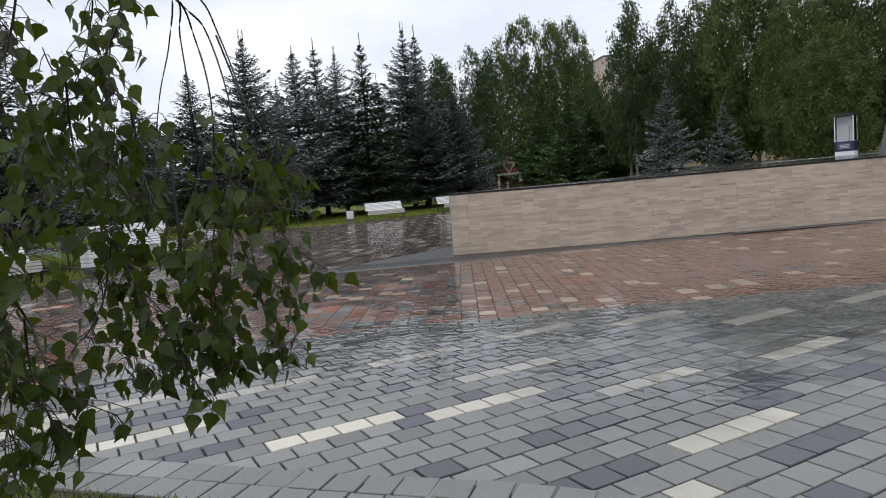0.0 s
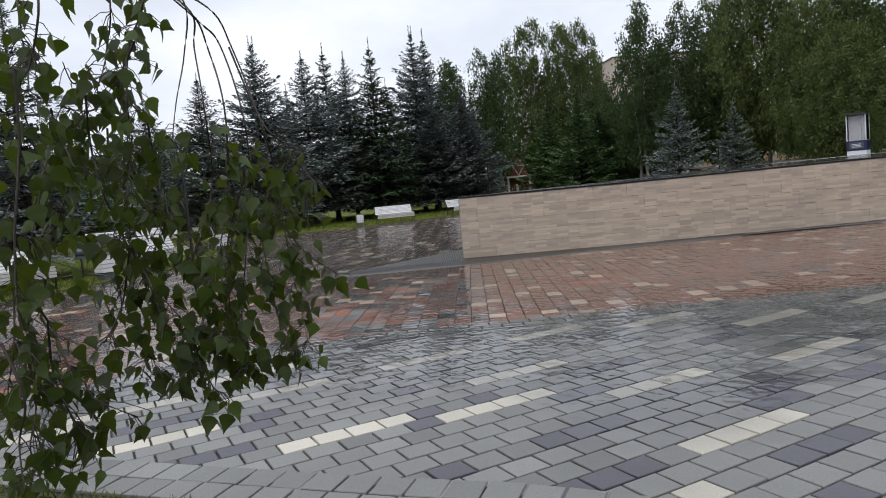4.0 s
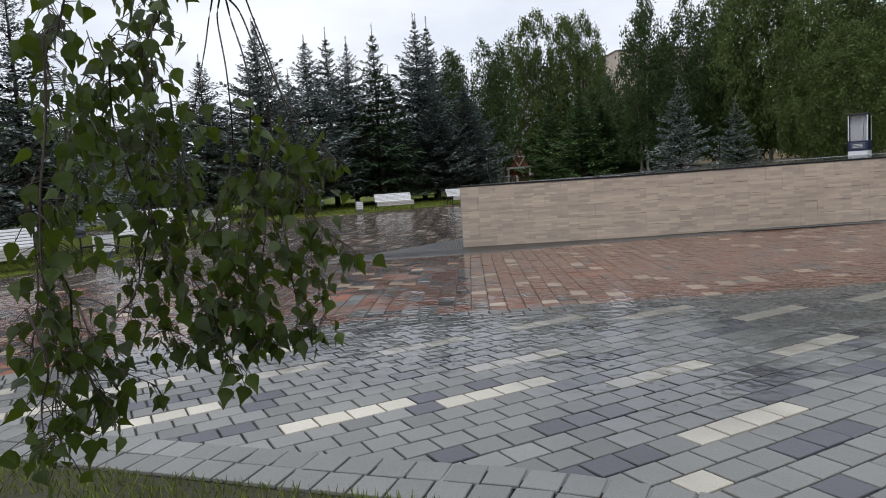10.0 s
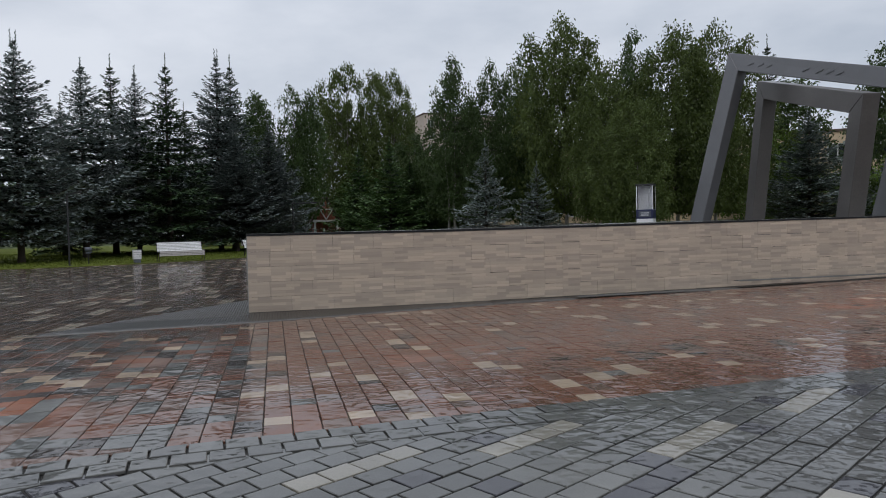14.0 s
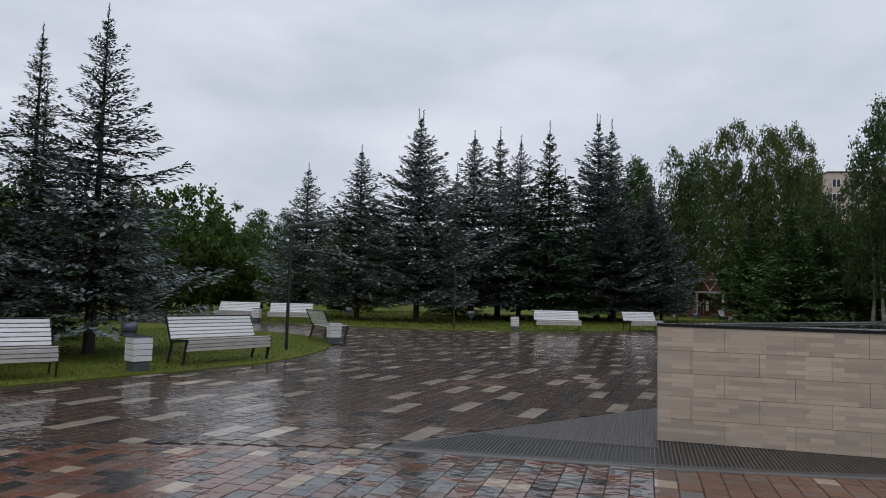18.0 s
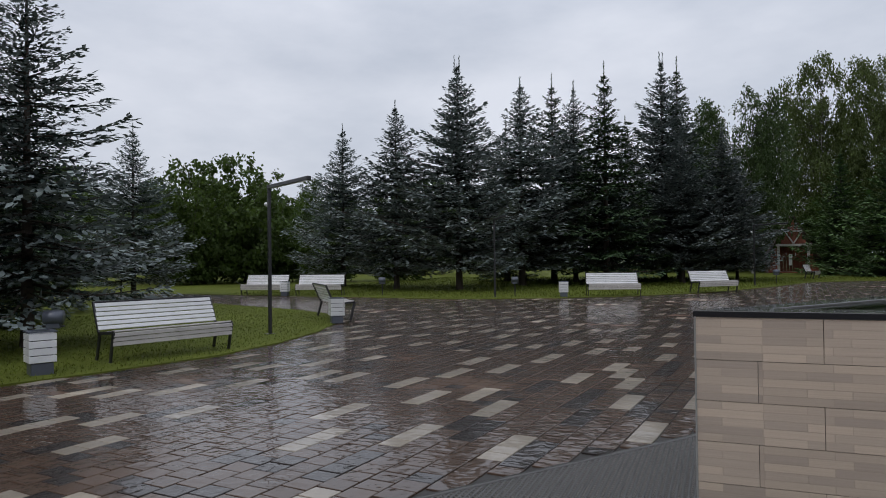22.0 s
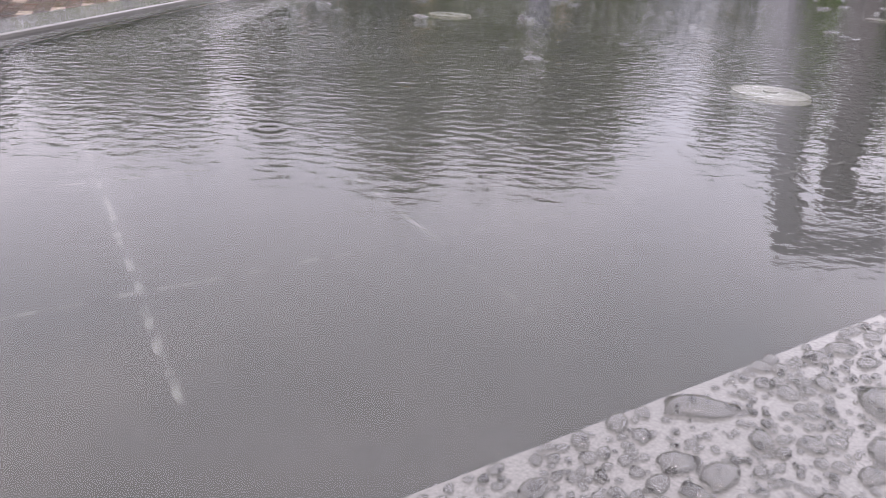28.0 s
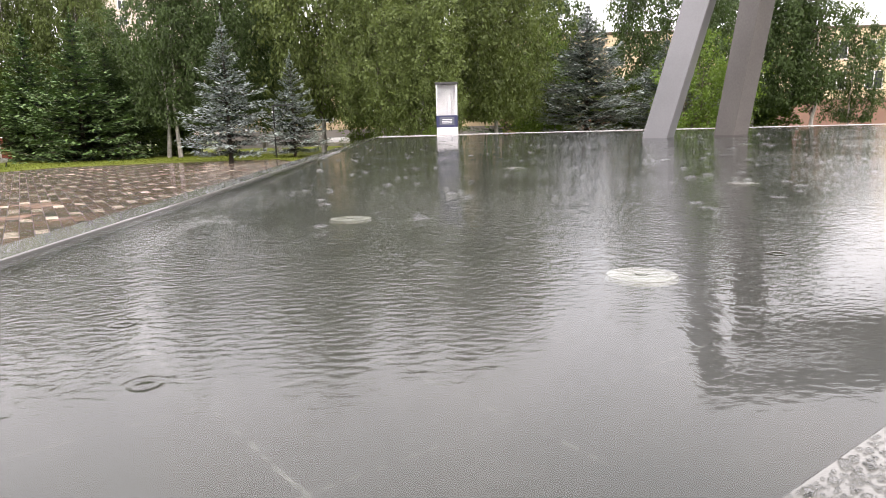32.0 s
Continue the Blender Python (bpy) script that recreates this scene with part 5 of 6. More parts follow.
for src, made, rows in (
        (birch_a, 15.5, ((28.2, 32.8, 15.4, 1.0, 1.1), (31.8, 33.4, 15.9, 2.0, 1.0), (24.0, 34.5, 13.0, 3.0, 1.1), (47.5, 12.6, 11.6, 4.0, 1.2), (23.3, 29.5, 9.5, 5.0, 1.3))),
        (birch_b, 15.5, ((18.9, 45.9, 15.4, 1.0, 1.0), (27.3, 36.8, 15.8, 2.0, 1.0), (13.4, 52.6, 10.2, 5.0, 1.6), (22.6, 44.5, 12.0, 0.8, 1.2))),
        (birch_c, 14.5, ((2.4, 56.0, 15.2, 1.0, 1.0), (23.3, 50.7, 17.6, 2.0, 1.0), (50.3, 22.2, 14.0, 3.0, 1.2), (46.2, 9.2, 12.6, 0.5, 1.2))),
        (birch_d, 15.5, ((13.7, 65.5, 19.3, 2.0, 0.68), (9.0, 68.4, 20.6, 4.0, 0.9))),
        (birch_e, 15.5, ((-44.0, 64.0, 11.4, 3.0, 1.3), (-38.5, 60.2, 10.3, 5.0, 1.4), (-32.1, 58.6, 9.6, 0.5, 1.5), (-52.0, 48.0, 10.2, 2.0, 1.4), (-24.5, 56.0, 9.0, 4.5, 1.5), (-17.5, 54.0, 9.6, 3.6, 1.5), (-60.0, 40.0, 10.5, 1.2, 1.5), (50.8, 31.6, 16.2, 3.0, 1.1), (50.0, 26.1, 15.2, 4.0, 1.1), (53.2, 38.2, 17.3, 1.5, 1.1), (33.0, 44.0, 13.5, 2.4, 1.2), (53.5, 21.0, 9.0, 5.0, 1.2), (-2.6, 58.5, 12.5, 4.0, 1.2), (57.0, 32.0, 15.5, 1.7, 1.3), (16.0, 54.5, 9.8, 2.9, 1.5), (43.5, 38.6, 13.5, 0.9, 1.5), (17.8, 58.0, 9.5, 4.1, 1.5))),
        (oak, 8.0, ((-29.6, 33.4, 8.5, 2.0, 1.0), (-35.0, 34.0, 7.4, 4.0, 1.1), (-27.2, 35.4, 4.0, 1.0, 1.3), (-24.0, 35.0, 3.6, 3.0, 1.4), (-20.4, 38.0, 4.2, 5.0, 1.4), (-39.5, 28.0, 7.0, 2.5, 1.3), (16.5, 50.5, 4.6, 1.0, 1.5), (-0.5, 62.0, 5.0, 0.3, 1.5), (2.2, 65.0, 7.4, 2.2, 1.2), (8.6, 65.5, 7.0, 4.4, 1.3), (-4.6, 62.5, 7.6, 1.1, 1.2), (13.0, 61.0, 5.2, 3.0, 1.5), (48.0, 36.0, 5.0, 1.9, 1.5), (52.0, 27.0, 4.6, 0.2, 1.6))),
        (lime, 7.5, ((26.5, 41.0, 4.0, 1.0, 1.2), (41.0, 38.0, 8.6, 3.0, 1.1), (22.5, 27.6, 1.5, 2.0, 1.2)))):
    for x, y, h, turn, wide in rows:
        stand(src, x, y, h, made, turn, wide)
# woods closing the park on every side
rng = np.random.default_rng(77)
wood = thing("far_woods")
tagged(wood, "belt of mixed woods round the park", "woods", kind="stuff")
B, D, N, L, W = [], [], [], [], []
for i in range(150):
    a = radians(60 + 300 * i / 150.0 + rng.random())
    r = 95 + 25 * rng.random()
    x, y = 8 + r * math.cos(a), 10 + r * math.sin(a)
    if 5 < x < 90 and y > 60:
        continue
    h = 9 + 5 * rng.random()
    c = 420
    u = rng.random((c, 3))
    zz = h * (0.05 + 0.95 * u[:, 2])
    rr = 4.2 * np.sqrt(u[:, 0]) * np.sin(np.pi * np.clip((1 - u[:, 2]) * 0.7 + 0.08, 0, 1)) ** 0.7
    an = u[:, 1] * 6.283
    B.append(np.stack([x + rr * np.cos(an), y + rr * np.sin(an), zz], 1))
    D.append(rng.normal(0, 1, (c, 3)))
    N.append(rng.normal(0, 1, (c, 3)))
    L.append(0.9 + 0.5 * rng.random(c))
    W.append(0.6 + 0.4 * rng.random(c))
foliage = new("foliage", twigs_mesh("foliage", np.concatenate(B), np.concatenate(D), np.concatenate(N), np.concatenate(L), np.concatenate(W), [DARK_LEAF]))
foliage.parent = wood
tagged(foliage, kind="stuff")

# ---- buildings behind the trees ----


def facade(ob, length, height, depth, storeys, bays, wall_mat, base_mat, base_h, win_w, win_h, sill_first):
    """A block along +x with its front on -y: wall, plinth, parapet and framed windows in regular bays."""
    part("wall", boxed((0, 0, base_h), (length, depth, height)), wall_mat, ob)
    part("plinth", boxed((-0.06, -0.08, 0.0), (length + 0.06, depth + 0.06, base_h)), base_mat, ob, "darker lower storey wall")
    part("roof", boxed((-0.15, -0.15, height), (length + 0.15, depth + 0.15, height + 0.28), 0.02), ROOF_FELT, ob)
    pitch, rise_ = length / bays, (height - sill_first) / storeys
    for s in range(storeys):
        for b in range(bays):
            x, z = (b + 0.5) * pitch, sill_first + s * rise_
            win = part("window", boxed((x - win_w / 2, -0.03, z), (x + win_w / 2, 0.10, z + win_h)), WINDOW_DARK, ob)
            bm = bmesh.new()
            for x0, x1, z0, z1 in ((-0.5, 0.5, -0.04, 0.05), (-0.5, 0.5, win_h - 0.05, win_h + 0.04), (-0.5, -0.44, 0.05, win_h - 0.05), (0.44, 0.5, 0.05, win_h - 0.05), (-0.03, 0.03, 0.05, win_h - 0.05)):
                box(bm, (x + x0 * win_w, -0.07, z + z0), (x + x1 * win_w, -0.031, z + z1))
            part("window_frame", bm, FRAME_WHITE, win)
    return ob


school = thing("school_building", 36.5, 70.0, 0, -38)
tagged(facade(school, 84.0, 10.8, 12.0, 3, 21, TAN_WALL, PLINTH, 3.4, 2.0, 1.9, 1.2), "long tan three-storey building with a red-brown lower wall", "building")
low = thing("low_building", 24.0, 62.0, 0, -30)
tagged(facade(low, 26.0, 4.6, 8.0, 1, 7, TAN_WALL, STONE_PLINTH, 1.5, 1.8, 1.5, 2.2), "low tan building with a grey stone plinth behind birches", "building")
tower = thing("apartment_building", 32.3, 133.0, 0, 8)
tagged(facade(tower, 24.0, 25.9, 13.0, 9, 8, PINK_WALL, STONE_PLINTH, 1.2, 1.5, 1.5, 1.9), "tall pale apartment block far behind the trees", "building")

# ---- the birch whose branches hang before the walk's start ----
near_birch = thing("birch_tree")
tagged(near_birch, "weeping birch overhead with thin twigs of pointed green leaves", "birch")
trunk = new("trunk", tube_mesh("trunk", [[((-2.3, -13.9, -0.1), 0.17), ((-2.28, -13.88, 1.2), 0.14), ((-2.2, -13.8, 2.6), 0.11), ((-2.1, -13.7, 4.5), 0.07), ((-2.1, -13.6, 7.5), 0.03)]], BIRCH_BARK, 12))
trunk.parent = near_birch
limb = new("limb", tube_mesh("limb", [[((-2.2, -13.8, 2.5), 0.05), ((-1.6, -13.0, 2.75), 0.032), ((-0.9, -12.1, 2.62), 0.020), ((-0.45, -11.55, 2.25), 0.011)]], TWIG, 7))
limb.parent = near_birch

EYE = Vector((0.193, -12.667, 1.237))


def leaf_shape(seed):
    """One birch leaf: a pointed rhomb with a toothed edge, folded along its midrib, hanging down -z from its stalk."""
    rng = np.random.default_rng(seed)
    half = [(0.0, 0.0), (0.27, 0.07), (0.43, 0.26), (0.40, 0.40), (0.36, 0.44), (0.23, 0.66), (0.19, 0.68), (0.08, 0.92), (0.0, 1.14)]
    v, f = [], []
    curl = rng.normal(0, 0.08)
    for i, (w_, l_) in enumerate(half):
        z = -l_
        bend = curl * l_ * l_
        v.append((0, bend, z))
        fold = 0.22 + rng.normal(0, 0.04)
        v.append((w_, bend + fold * w_, z))
        v.append((-w_, bend + fold * w_, z))
    for i in range(len(half) - 1):
        a = 3 * i
        f.append((a, a + 3, a + 4, a + 1))
        f.append((a, a + 2, a + 5, a + 3))
    st = len(v)
    v += [(0.012, 0, 0), (-0.012, 0, 0), (-0.010, 0.02, 0.30), (0.010, 0.02, 0.30)]
    f.append((st, st + 1, st + 2, st + 3))
    return mesh_of("leaf", v, f, [NEAR_LEAF])


leaf_meshes = [leaf_shape(i) for i in range(6)]
rng = np.random.default_rng(4)
SEAT = heading(EYE, 92.40, -4.94, -5.06)


def from_view(x, y, d):
    """A place by its bearing from the seat under the tree (hundredths right and below of straight ahead) and its distance."""
    return SEAT @ Vector((x * d / 100, -y * d / 100, -d))


# twigs from above downwards: distance, bare share, leaves to the metre, then bearings in pairs
RIGHT_SPRAY = [
    (1.30, 0.75, 60, -38.6, -38, -38.5, -30, -39.7, -23, -40.3, -17),
    (1.34, 0.45, 70, -37.6, -36.5, -37, -31, -35.5, -22, -34.3, -11, -36.5, -2, -37.6, 1.5),
    (1.30, 0.35, 84, -37.6, -36.5, -35, -31, -32.5, -22, -32, -10, -33.5, 1, -34.3, 8, -33.4, 12.3),
    (1.36, 0.35, 84, -36.4, -35, -33, -31, -29.5, -20, -28.6, -9, -29.3, 0, -30, 10, -29.3, 13.2),
    (1.40, 0.38, 84, -35, -37, -31.4, -31, -27, -19.5, -24.5, -11, -23.4, -3, -21.8, 5, -19.8, 13.8),
    (1.42, 0.40, 60, -31.8, -31, -27, -20, -23.5, -16.5, -20.5, -12.5, -18.8, -10.6),
    (1.38, 0.05, 84, -24.5, -12, -26.8, -5, -26, 2.4, -24.3, 10, -22.3, 14.8),
    (1.40, 0.15, 60, -23.4, -4, -20.3, -0.3, -17.5, 1.6, -15.6, 2.8),
    (1.34, 0.05, 78, -29.4, -12, -32, -2, -31.8, 6.5, -30.6, 12.5, -29, 17),
]
MIDDLE_SPRAY = [
    (1.28, 0.20, 62, -44.7, -38, -46.7, -31.5, -47.1, -24, -46.3, -16.5, -47.1, -9, -46.3, -1),
    (1.28, 0.00, 74, -46.3, -1, -44.2, 4, -40, 8.2, -37.2, 12.3, -36, 17.3),
    (1.32, 0.10, 52, -49.6, -38, -50, -31, -51.3, -25.7, -54, -20),
    (1.26, 0.10, 48, -46, -32, -48.4, -25, -45, -21.6),
    (1.30, 0.05, 76, -53.3, -24, -52.5, -16.6, -50.9, -10, -46.7, -1, -43.4, 5, -44, 13.2, -41.8, 18.1),
    (1.30, 0.10, 40, -46.7, -1, -47.6, 6.5, -49.2, 10.7, -50.5, 13),
    (1.28, 0.10, 36, -37.2, 12.3, -35, 18.1, -33.5, 20.6),
    (1.33, 0.20, 30, -52.5, -28, -55, -25.7, -56.7, -29),
    (1.33, 0.10, 40, -48.4, -25, -52.5, -21.6, -57.5, -22.5),
    (1.36, 0.10, 30, -56.7, 3.3, -52.5, 2.8, -48.4, 4, -48, 10),
    (1.36, 0.00, 80, -44, -20, -42.5, -12, -41, -6, -43, -1),
    (1.40, 0.00, 76, -50, -19, -49, -12, -44, -8, -40, -9),
]
LEFT_SPRAY = [
    (1.12, 0.08, 58, -60.4, -38, -61.6, -29, -63.3, -25, -61.6, -18.3, -60, -11.7, -61.6, -1.7, -62.5, 6.5),
    (1.12, 0.05, 50, -62.5, 6.5, -60.8, 14.8, -56.7, 21.5, -52.5, 29),
    (1.18, 0.05, 44, -63.3, -36.5, -62.5, -31.5, -59.2, -30),
    (1.08, 0.05, 56, -64, -28, -63.3, -16, -64, -3.4, -63.3, 9, -60.8, 21.5, -61.6, 29, -59.2, 34.7),
    (1.20, 0.10, 46, -60, -11.7, -57.5, -17.5, -55, -13.3),
    (1.16, 0.05, 44, -62.5, 5, -58.3, 10.7, -55.8, 16.5, -53.4, 19, -51.7, 21.5, -45.5, 24),
    (1.05, 0.05, 60, -66, 13, -62.5, 21.5, -63.3, 28, -62.5, 34.7),
    (1.10, 0.05, 56, -66, -6, -64.5, 3, -64, 12, -65, 20),
    (1.24, 0.10, 60, -58.5, -22, -57, -16, -56, -10, -58, -4),
    (1.15, 0.05, 52, -59, 10, -58, 18, -55, 25, -54, 29),
]
TWIGS = []
for spray, lead in ((RIGHT_SPRAY, ((-56, -48), (-45, -42))), (MIDDLE_SPRAY, None), (LEFT_SPRAY, None)):
    for dist, bare, leafy, *line in spray:
        line = [*zip(line[::2], line[1::2])]
        if line[0][1] < -34:
            # the twig comes down from the limb overhead
            above = lead or ((line[0][0] - 6, -54), (line[0][0] - 2, -45))
            bare = (2 + bare * (len(line) - 1)) / (len(line) + 1) if lead else 0.12
            line = [*above, *line]
        TWIGS.append((line, dist, bare, leafy))
made_leaves = []
for line, dist, bare, leafy in TWIGS:
    pts = [from_view(a, b, dist * (1 + 0.04 * math.sin(3 * i + dist * 9))) for i, (a, b) in enumerate(line)]
    fine = []
    for i in range(len(pts) - 1):
        for s in range(6):
            k = s / 6
            p0, p1, p2, p3 = pts[max(i - 1, 0)], pts[i], pts[i + 1], pts[min(i + 2, len(pts) - 1)]
            fine.append(0.5 * ((2 * p1) + (p2 - p0) * k + (2 * p0 - 5 * p1 + 4 * p2 - p3) * k * k + (3 * p1 - p0 - 3 * p2 + p3) * k ** 3))
    fine.append(pts[-1])
    m = len(fine)
    tw = new("twig", tube_mesh("twig", [[(tuple(p), 0.0017 * (1 - i / m) ** 0.8 + 0.0007) for i, p in enumerate(fine)]], TWIG, 6))
    tw.parent = near_birch
    length = sum((b - a).length for a, b in zip(fine, fine[1:]))
    n = int(length * 1.55 * leafy * (1 - bare) + 3)
    for q in range(n):
        s = bare + (1 - bare) * rng.random() ** 0.8
        i = min(int(s * (m - 1)), m - 2)
        p = fine[i].lerp(fine[i + 1], s * (m - 1) - i)
        # short side shoots carry the leaves away from the twig
        off = Vector(rng.normal(0, 0.026, 3))
        off.z = -abs(off.z) * 0.9 - 0.006
        made_leaves.append((p + off, (p, p + off)))
shoots = new("shoot", tube_mesh("shoot", [[(tuple(a), 0.0010), (tuple((a + b) / 2 + Vector((0, 0, 0.006))), 0.0009), (tuple(b), 0.0007)] for _, (a, b) in made_leaves], TWIG, 4))
shoots.parent = near_birch
tagged(shoots, kind="stuff")
V, F = [], []
for i, (p, _) in enumerate(made_leaves):
    size = 0.023 + 0.017 * rng.random()
    turn = Euler((rng.normal(0, 0.45), rng.normal(0, 0.45), rng.random() * 6.283))
    mtx = Matrix.LocRotScale(p, turn, (size, size, size))
    if i < 300:
        lf = new("leaf", leaf_meshes[i % 6])
        lf.parent = near_birch
        lf.matrix_basis = mtx
    else:
        me = leaf_meshes[i % 6]
        k = len(V)
        V += [tuple(mtx @ v.co) for v in me.vertices]
        F += [tuple(k + j for j in f.vertices) for f in me.polygons]
if V:
    more = new("foliage", mesh_of("foliage", V, F, [NEAR_LEAF]))
    more.parent = near_birch
    tagged(more, kind="stuff")

# ---- grass blades ----
def grass(name, spots, tall, wide, mat, label, parent):
    rng = np.random.default_rng(len(spots))
    n = len(spots)
    d = np.stack([rng.normal(0, 0.45, n), rng.normal(0, 0.45, n), np.ones(n)], 1)
    ob = new(name, twigs_mesh(name, spots, d, rng.normal(0, 1, (n, 3)), tall * (0.5 + rng.random(n)), np.full(n, wide), [mat]))
    tagged(ob, label, "grass", kind="stuff")
    return ob


rng = np.random.default_rng(9)
px, py = rng.uniform(-2.5, 2.2, 34000), rng.uniform(-12.6, -9.4, 34000)
tuft = np.sin(px * 7.1 + 3 * np.sin(py * 5.3)) + np.sin(py * 9.7 + px * 2.2) > -0.6
ok = inside(px, py, LAWN_SOUTH) & tuft
grass("grass", np.stack([px[ok], py[ok], np.full(ok.sum(), -0.006)], 1), 0.050, 0.006, BLADE, "thin grass on dark soil by the paving edge", None)
px, py = rng.uniform(-16, -6.9, 46000), rng.uniform(-5, 15, 46000)
ok = inside(px, py, LAWN_WEST)
grass("grass", np.stack([px[ok], py[ok], np.full(ok.sum(), 0.012)], 1), 0.036, 0.014, BLADE, "short green lawn grass by the benches", None)
px, py = rng.uniform(-20, 20, 60000), rng.uniform(18, 46, 60000)
ok = inside(px, py, LAWN_NORTH)
grass("grass", np.stack([px[ok], py[ok], np.full(ok.sum(), 0.012)], 1), 0.075, 0.03, BLADE, "short green lawn grass before the spruces", None)

# ---- rain beads on the coping ----
rng = np.random.default_rng(31)
verts, faces = [], []
ring = [(math.cos(2 * math.pi * i / 10), math.sin(2 * math.pi * i / 10)) for i in range(10)]
spots = []


def bead(cx, cy, r, stretch, turn, lobes):
    """A flattened drop: two rings and a crown."""
    k = len(verts)
    ct, st = math.cos(turn), math.sin(turn)
    for lvl, (s, hh) in enumerate(((1.0, 0.0), (0.90, 0.48), (0.55, 0.80))):
        for i, (u, v) in enumerate(ring):
            w = 1 + lobes * math.sin(2.0 * i + 7 * cx) + 0.6 * lobes * math.sin(3.1 * i + 9 * cy)
            a, b = u * r * s * w * stretch, v * r * s * w
            verts.append((cx + a * ct - b * st, cy + a * st + b * ct, RIM_TOP + 0.0005 + hh * min(r, 0.010) * 0.8))
    verts.append((cx, cy, RIM_TOP + 0.0005 + 0.88 * min(r, 0.010) * 0.8))
    for lvl in range(2):
        for i in range(10):
            j = (i + 1) % 10
            faces.append((k + lvl * 10 + i, k + lvl * 10 + j, k + lvl * 10 + 10 + j, k + lvl * 10 + 10 + i))
    for i in range(0, 10, 2):
        faces.append((k + 20 + i, k + 20 + (i + 1) % 10, k + 20 + (i + 2) % 10, k + 30))


for cx, cy, r, stv, turn in ((2.085, 0.222, 0.021, 2.2, -0.55), (2.03, 0.190, 0.016, 1.5, -0.3), (2.045, 0.170, 0.018, 1.5, 0.1), (2.21, 0.165, 0.030, 1.5, 0.4), (2.25, 0.222, 0.014, 1.8, -0.5), (1.94, 0.212, 0.014, 1.3, 0.2), (1.88, 0.205, 0.020, 2.0, 0.3), (2.16, 0.135, 0.020, 1.4, 0.0), (2.33, 0.20, 0.022, 2.1, -0.6), (2.29, 0.150, 0.018, 1.3, 0.7)):
    bead(cx, cy, r * 0.55, stv, turn, 0.14)
    spots.append((cx, cy, r * 0.55 * stv))
tries = 0
while len(spots) < 3000 and tries < 26000:
    tries += 1
    cx, cy = rng.uniform(1.3, 3.0), rng.uniform(0.0, 0.238)
    r = 0.0022 + 0.0056 * rng.random() ** (1.6 if tries < 4000 else 3.0)
    if all((cx - a) ** 2 + (cy - b) ** 2 > (1.25 * r + c * 0.95) ** 2 for a, b, c in spots):
        bead(cx, cy, r, 1 + 0.6 * rng.random(), rng.normal(0, 0.6), 0.10)
        spots.append((cx, cy, r))
for _ in range(2000):
    bead(rng.uniform(1.5, 2.75), rng.uniform(0.0, 0.236), 0.0012 + 0.0022 * rng.random() ** 2, 1 + 0.9 * rng.random(), rng.normal(0, 0.6), 0.08)
beads = new("rain_beads", mesh_of("rain_beads", verts, faces, [DROP]))
beads.data.polygons.foreach_set("use_smooth", [True] * len(beads.data.polygons))
tagged(beads, "beads and puddles of rain on the granite coping", "rain beads", kind="stuff")
beads.visible_shadow = False

# ---- rings that raindrops raise on the pool ----
rng = np.random.default_rng(63)
verts, faces = [], []
px, py = rng.uniform(0.5, 22.0, 2600), 1.5 + 13.5 * rng.random(2600) ** 1.1
ok = inside(px, py, inset(TRI, 0.45))
for cx, cy in zip(px[ok][:900], py[ok][:900]):
    r = 0.010 + 0.026 * rng.random() ** 2
    h = 0.0011 + 0.0014 * rng.random()
    k = len(verts)
    z = WATER_Z + lift(cx) + 0.0006
    for off, up_ in ((-0.006, 0.0), (-0.002, h), (0.002, h), (0.006, 0.0)):
        for i in range(14):
            a = 2 * math.pi * i / 14
            verts.append((cx + (r + off) * math.cos(a), cy + (r + off) * math.sin(a), z + up_))
    for lvl in range(3):
        for i in range(14):
            j = (i + 1) % 14
            faces.append((k + lvl * 14 + i, k + lvl * 14 + 14 + i, k + lvl * 14 + 14 + j, k + lvl * 14 + j))
rings = new("rain_rings", mesh_of("rain_rings", verts, faces, [WATER]))
rings.data.polygons.foreach_set("use_smooth", [True] * len(rings.data.polygons))
tagged(rings, "small ring waves raised by raindrops on the pool", "rain rings", kind="stuff")
rings.visible_shadow = False

# ---- pavers ----
PAVERS = [GREY, DARK, CREAM, RED, ROSE, SAND, BROWN, UMBER, BEIGE]
P_GREY, P_DARK, P_CREAM, P_RED, P_ROSE, P_SAND, P_BROWN, P_UMBER, P_BEIGE = range(9)


